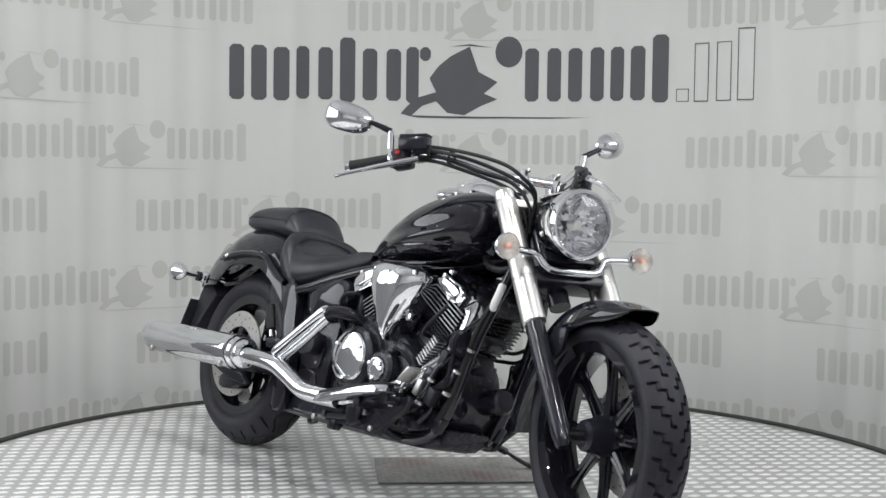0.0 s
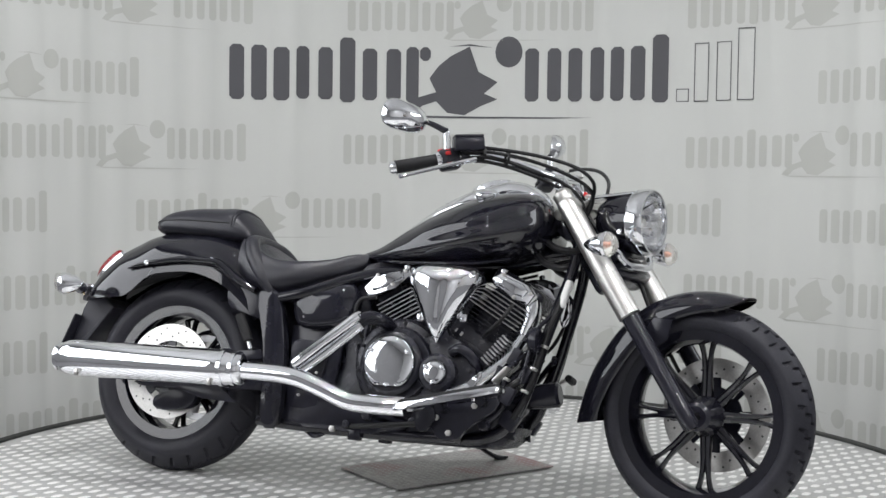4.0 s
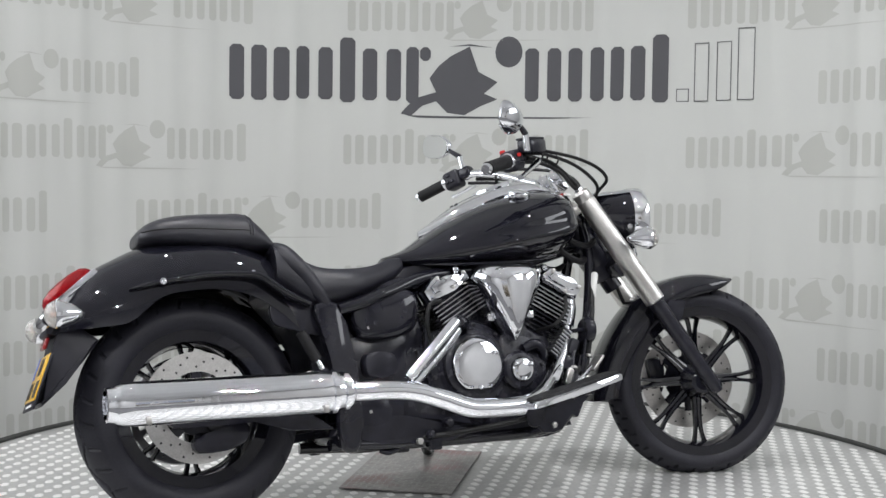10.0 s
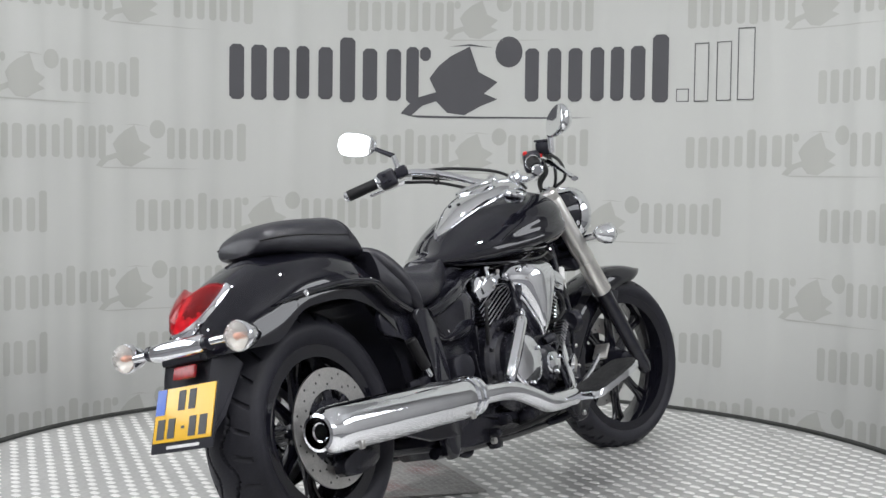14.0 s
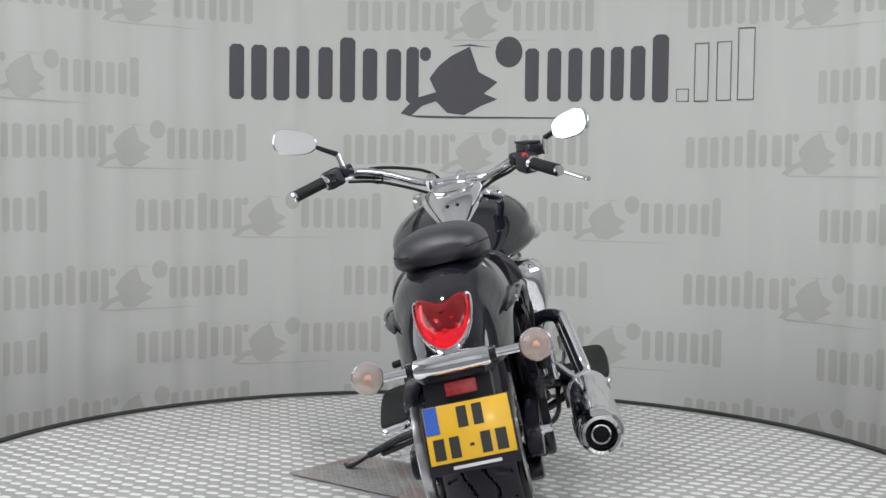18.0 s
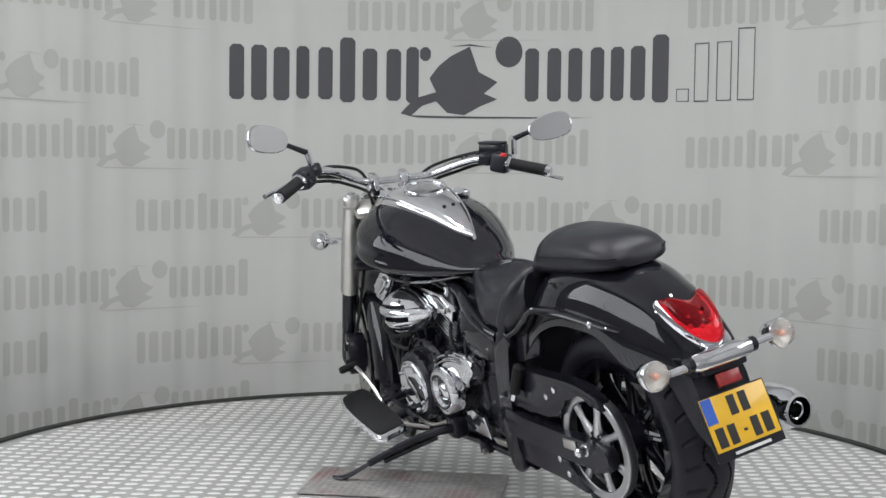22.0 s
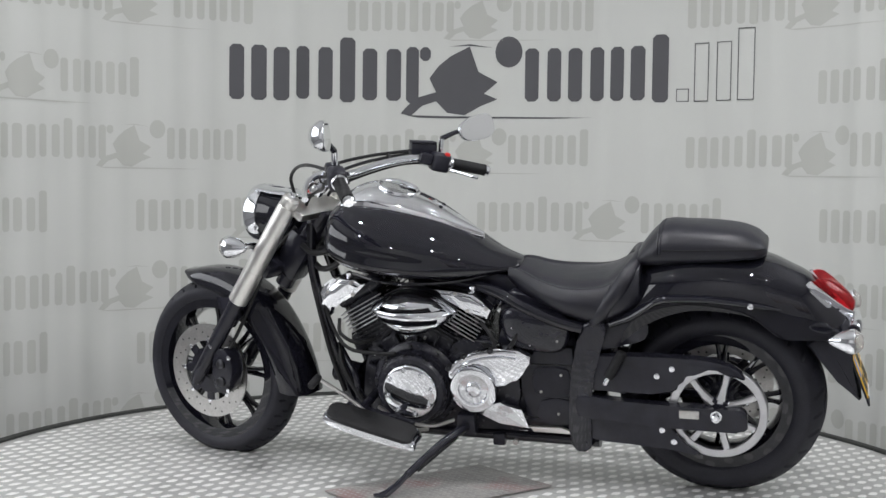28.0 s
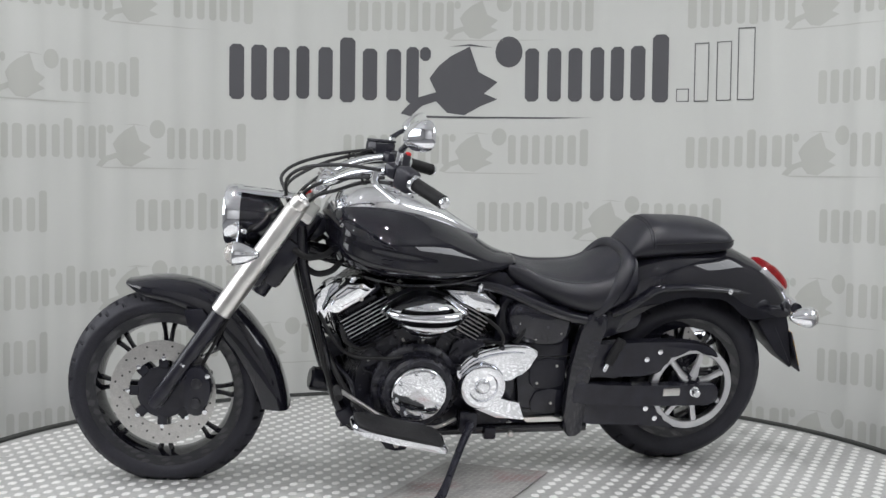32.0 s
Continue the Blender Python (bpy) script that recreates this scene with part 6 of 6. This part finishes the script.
# tail light
TL = Matrix.Translation((-0.318, 0.003, 0.612)) @ Matrix(((0, 0.768, -0.640), (1, 0, 0), (0, 0.640, 0.768))).to_4x4()
SHIELD = [(0.056, 0.074), (0.030, 0.060), (0.0, 0.048), (-0.030, 0.060), (-0.056, 0.074), (-0.059, 0.035), (-0.050, -0.015), (-0.030, -0.055), (0.0, -0.074), (0.030, -0.055), (0.050, -0.015), (0.059, 0.035)]
sh = rounded(SHIELD, 3)


def shield(k, h):
    return [TL @ Vector((u * k, v * k, h)) for u, v in sh]


bezel = bp("tail_light", loft([shield(1.15, -0.05), shield(1.16, -0.010), shield(1.145, 0.006), shield(1.09, 0.011), shield(1.03, 0.006)], cap=False), CHROME, "shield-shaped red tail light in a chrome bezel", sharp=50)
bp("reflector", loft([shield(1.02, 0.004), shield(0.86, -0.010), shield(0.60, -0.004), shield(0.42, -0.012), shield(0.1, -0.014)]), LAMPREFLECT, "bright faceted lamp reflector", bezel, 15)
tail_lens = bp("lens", loft([shield(1.03, 0.002), shield(1.03, 0.009), shield(0.96, 0.023), shield(0.80, 0.034), shield(0.46, 0.041), shield(0.1, 0.043), shield(0.1, 0.039), shield(0.45, 0.037), shield(0.77, 0.030), shield(0.92, 0.019), shield(0.99, 0.006), shield(0.99, 0.002)]), REDLENS, "clear red tail light lens", bezel, 60)
tail_lens.visible_shadow = False
for u, v in ((0.018, 0.012), (-0.018, 0.012), (0.0, -0.022), (0.028, -0.012), (-0.028, -0.012)):
    bp("bulb", lathe([(0.007, -0.012), (0.007, 0.004), (0.004, 0.009), (0, 0.010)], 12, TL @ pose(u, v, 0)), WHITEPRINT, "", bezel)
bp("signal_bracket", merge(rod((-0.383, -0.088, 0.537), (-0.383, 0.088, 0.535), ((0, 0.014), (0.05, 0.021), (0.3, 0.024), (0.7, 0.024), (0.95, 0.021), (1, 0.014)))), CHROME, "chrome bracket under the tail light", sharp=50)
bp("signal_arm", rod((-0.383, -0.150, 0.539), (-0.383, 0.150, 0.533), ((0, 0.010), (1, 0.010))), CHROME, "chrome arms of the rear signals")
for y in (0.092, -0.092):
    bp("bracket_sleeve", rod((-0.383, y - 0.007, 0.537), (-0.383, y + 0.007, 0.537), ((0, 0.018), (1, 0.018))), SATIN, "black sleeve")
for y in (0.186, -0.186):
    signal(Matrix.Translation((-0.384, y, 0.538)) @ pose(0, 0, 0, 0, -90), lambda n, b, mt, l="", p=None: bp(n, b, mt, l, p, sharp=60), True)

# plate holder and plate
tail_flap = [(-0.300, 0.515), (-0.362, 0.520), (-0.366, 0.470), (-0.412, 0.325), (-0.405, 0.316), (-0.345, 0.370), (-0.255, 0.480)]
bp("rear_flap", slab(tail_flap, -0.075, 0.075, 0.008), PLASTIC, "black plastic flap behind the rear wheel")
bp("plate_lamp", rbox(0.034, 0.13, 0.020, 0.006, pose(-0.372, -0.005, 0.508, 0, 8)), PLASTIC, "black plate lamp housing")
PLM = Matrix.Translation((-0.4035, -0.009, 0.387)) @ Matrix(((0, 0.353, -0.936), (-1, 0, 0), (0, 0.936, 0.353))).to_4x4()
holder = bp("number_plate", rbox(0.200, 0.152, 0.006, 0.003, PLM @ pose(0, -0.008, 0.0)), PLASTIC, "yellow number plate in a black holder")
bp("plate_sheet", rbox(0.188, 0.126, 0.003, 0.001, PLM @ pose(0, 0.002, 0.0042)), PLATEYELLOW, "yellow reflective sheet", holder)
bp("blue_band", rbox(0.030, 0.060, 0.0012, 0, PLM @ pose(-0.078, 0.034, 0.0062)), PLATEBLUE, "blue band", holder)
for cx, cy, w, h in ((-0.010, 0.033, 0.022, 0.046), (0.024, 0.033, 0.022, 0.046), (-0.070, -0.030, 0.024, 0.046), (-0.036, -0.030, 0.022, 0.046), (0.001, -0.030, 0.010, 0.006), (0.032, -0.030, 0.022, 0.046), (0.066, -0.030, 0.024, 0.046)):
    bp("character_bar", rbox(w, h, 0.0012, 0, PLM @ pose(cx, cy, 0.0062)), PLATEBLACK, "plain black bar", holder)
bp("holder_print", rbox(0.105, 0.007, 0.0012, 0, PLM @ pose(0.005, -0.073, 0.0034)), WHITEPRINT, "white bar on the holder", holder)
bp("rear_reflector", rbox(0.070, 0.032, 0.010, 0.004, PLM @ pose(0.0, 0.094, 0.016)), REDREFLECT, "red rectangular reflector")

# seat piping and strap
for x in (0.160, 0.168):
    w, z0, z1, zw, eu, ed = [curve_at([(k[0], k[i]) for k in PILLION], x) for i in range(1, 7)]
    arc = [(x, w * math.copysign(abs(math.cos(t)) ** (2 / eu), math.cos(t)), zw + (z1 - zw) * abs(math.sin(t)) ** (2 / eu)) for t in [math.pi * (i + 0.01) / 24.02 for i in range(25)]]
    bp("cross_seam", tube(arc, 0.0028, 6, 2), VINYL, "", pillion)
bp("rear_brake_hose", tube([(0.15, -0.11, 0.27), (0.22, -0.12, 0.31), (0.32, -0.125, 0.30), (0.42, -0.13, 0.25)], 0.006, 8), CABLE, "black rear brake hose")

# rolled bolster that wraps the back of the rider seat
half = [(0.352, 0.156, 0.545), (0.322, 0.160, 0.588), (0.278, 0.150, 0.650), (0.246, 0.118, 0.698), (0.232, 0.060, 0.715)]
roll_path = [Vector(p) for p in half] + [Vector((0.229, 0, 0.718))] + [Vector((x, -y, z)) for x, y, z in reversed(half)]
bp("bolster", tube(roll_path, [0.014, 0.023, 0.026, 0.024, 0.022, 0.022, 0.022, 0.024, 0.026, 0.023, 0.014], 14, 5), VINYL, "rolled rear edge of the seat", rider_seat, 60)
lock = bp("helmet_lock", lathe([(0, -0.02), (0.013, -0.02), (0.015, -0.014), (0.015, 0.010), (0.012, 0.014), (0, 0.012)], 24, pose(0.535, 0.118, 0.460, -90, 0, 30)), CHROME, "round chrome helmet lock")
bp("lock_arm", rbox(0.03, 0.010, 0.014, 0.003, pose(0.560, 0.122, 0.466)), CHROME, "", lock)


def motions():
    """The table turns under the motorcycle and carries it and the loose plate round."""
    steps = [(float(t), pose(0, 0, 0, 0, 0, table_angle(t))) for t in range(0, 33)]
    walk(turntable, steps)
    walk(motorcycle, steps)
    walk(loose_plate, [(t, m @ PLATE_POSE) for t, m in steps])


motions()
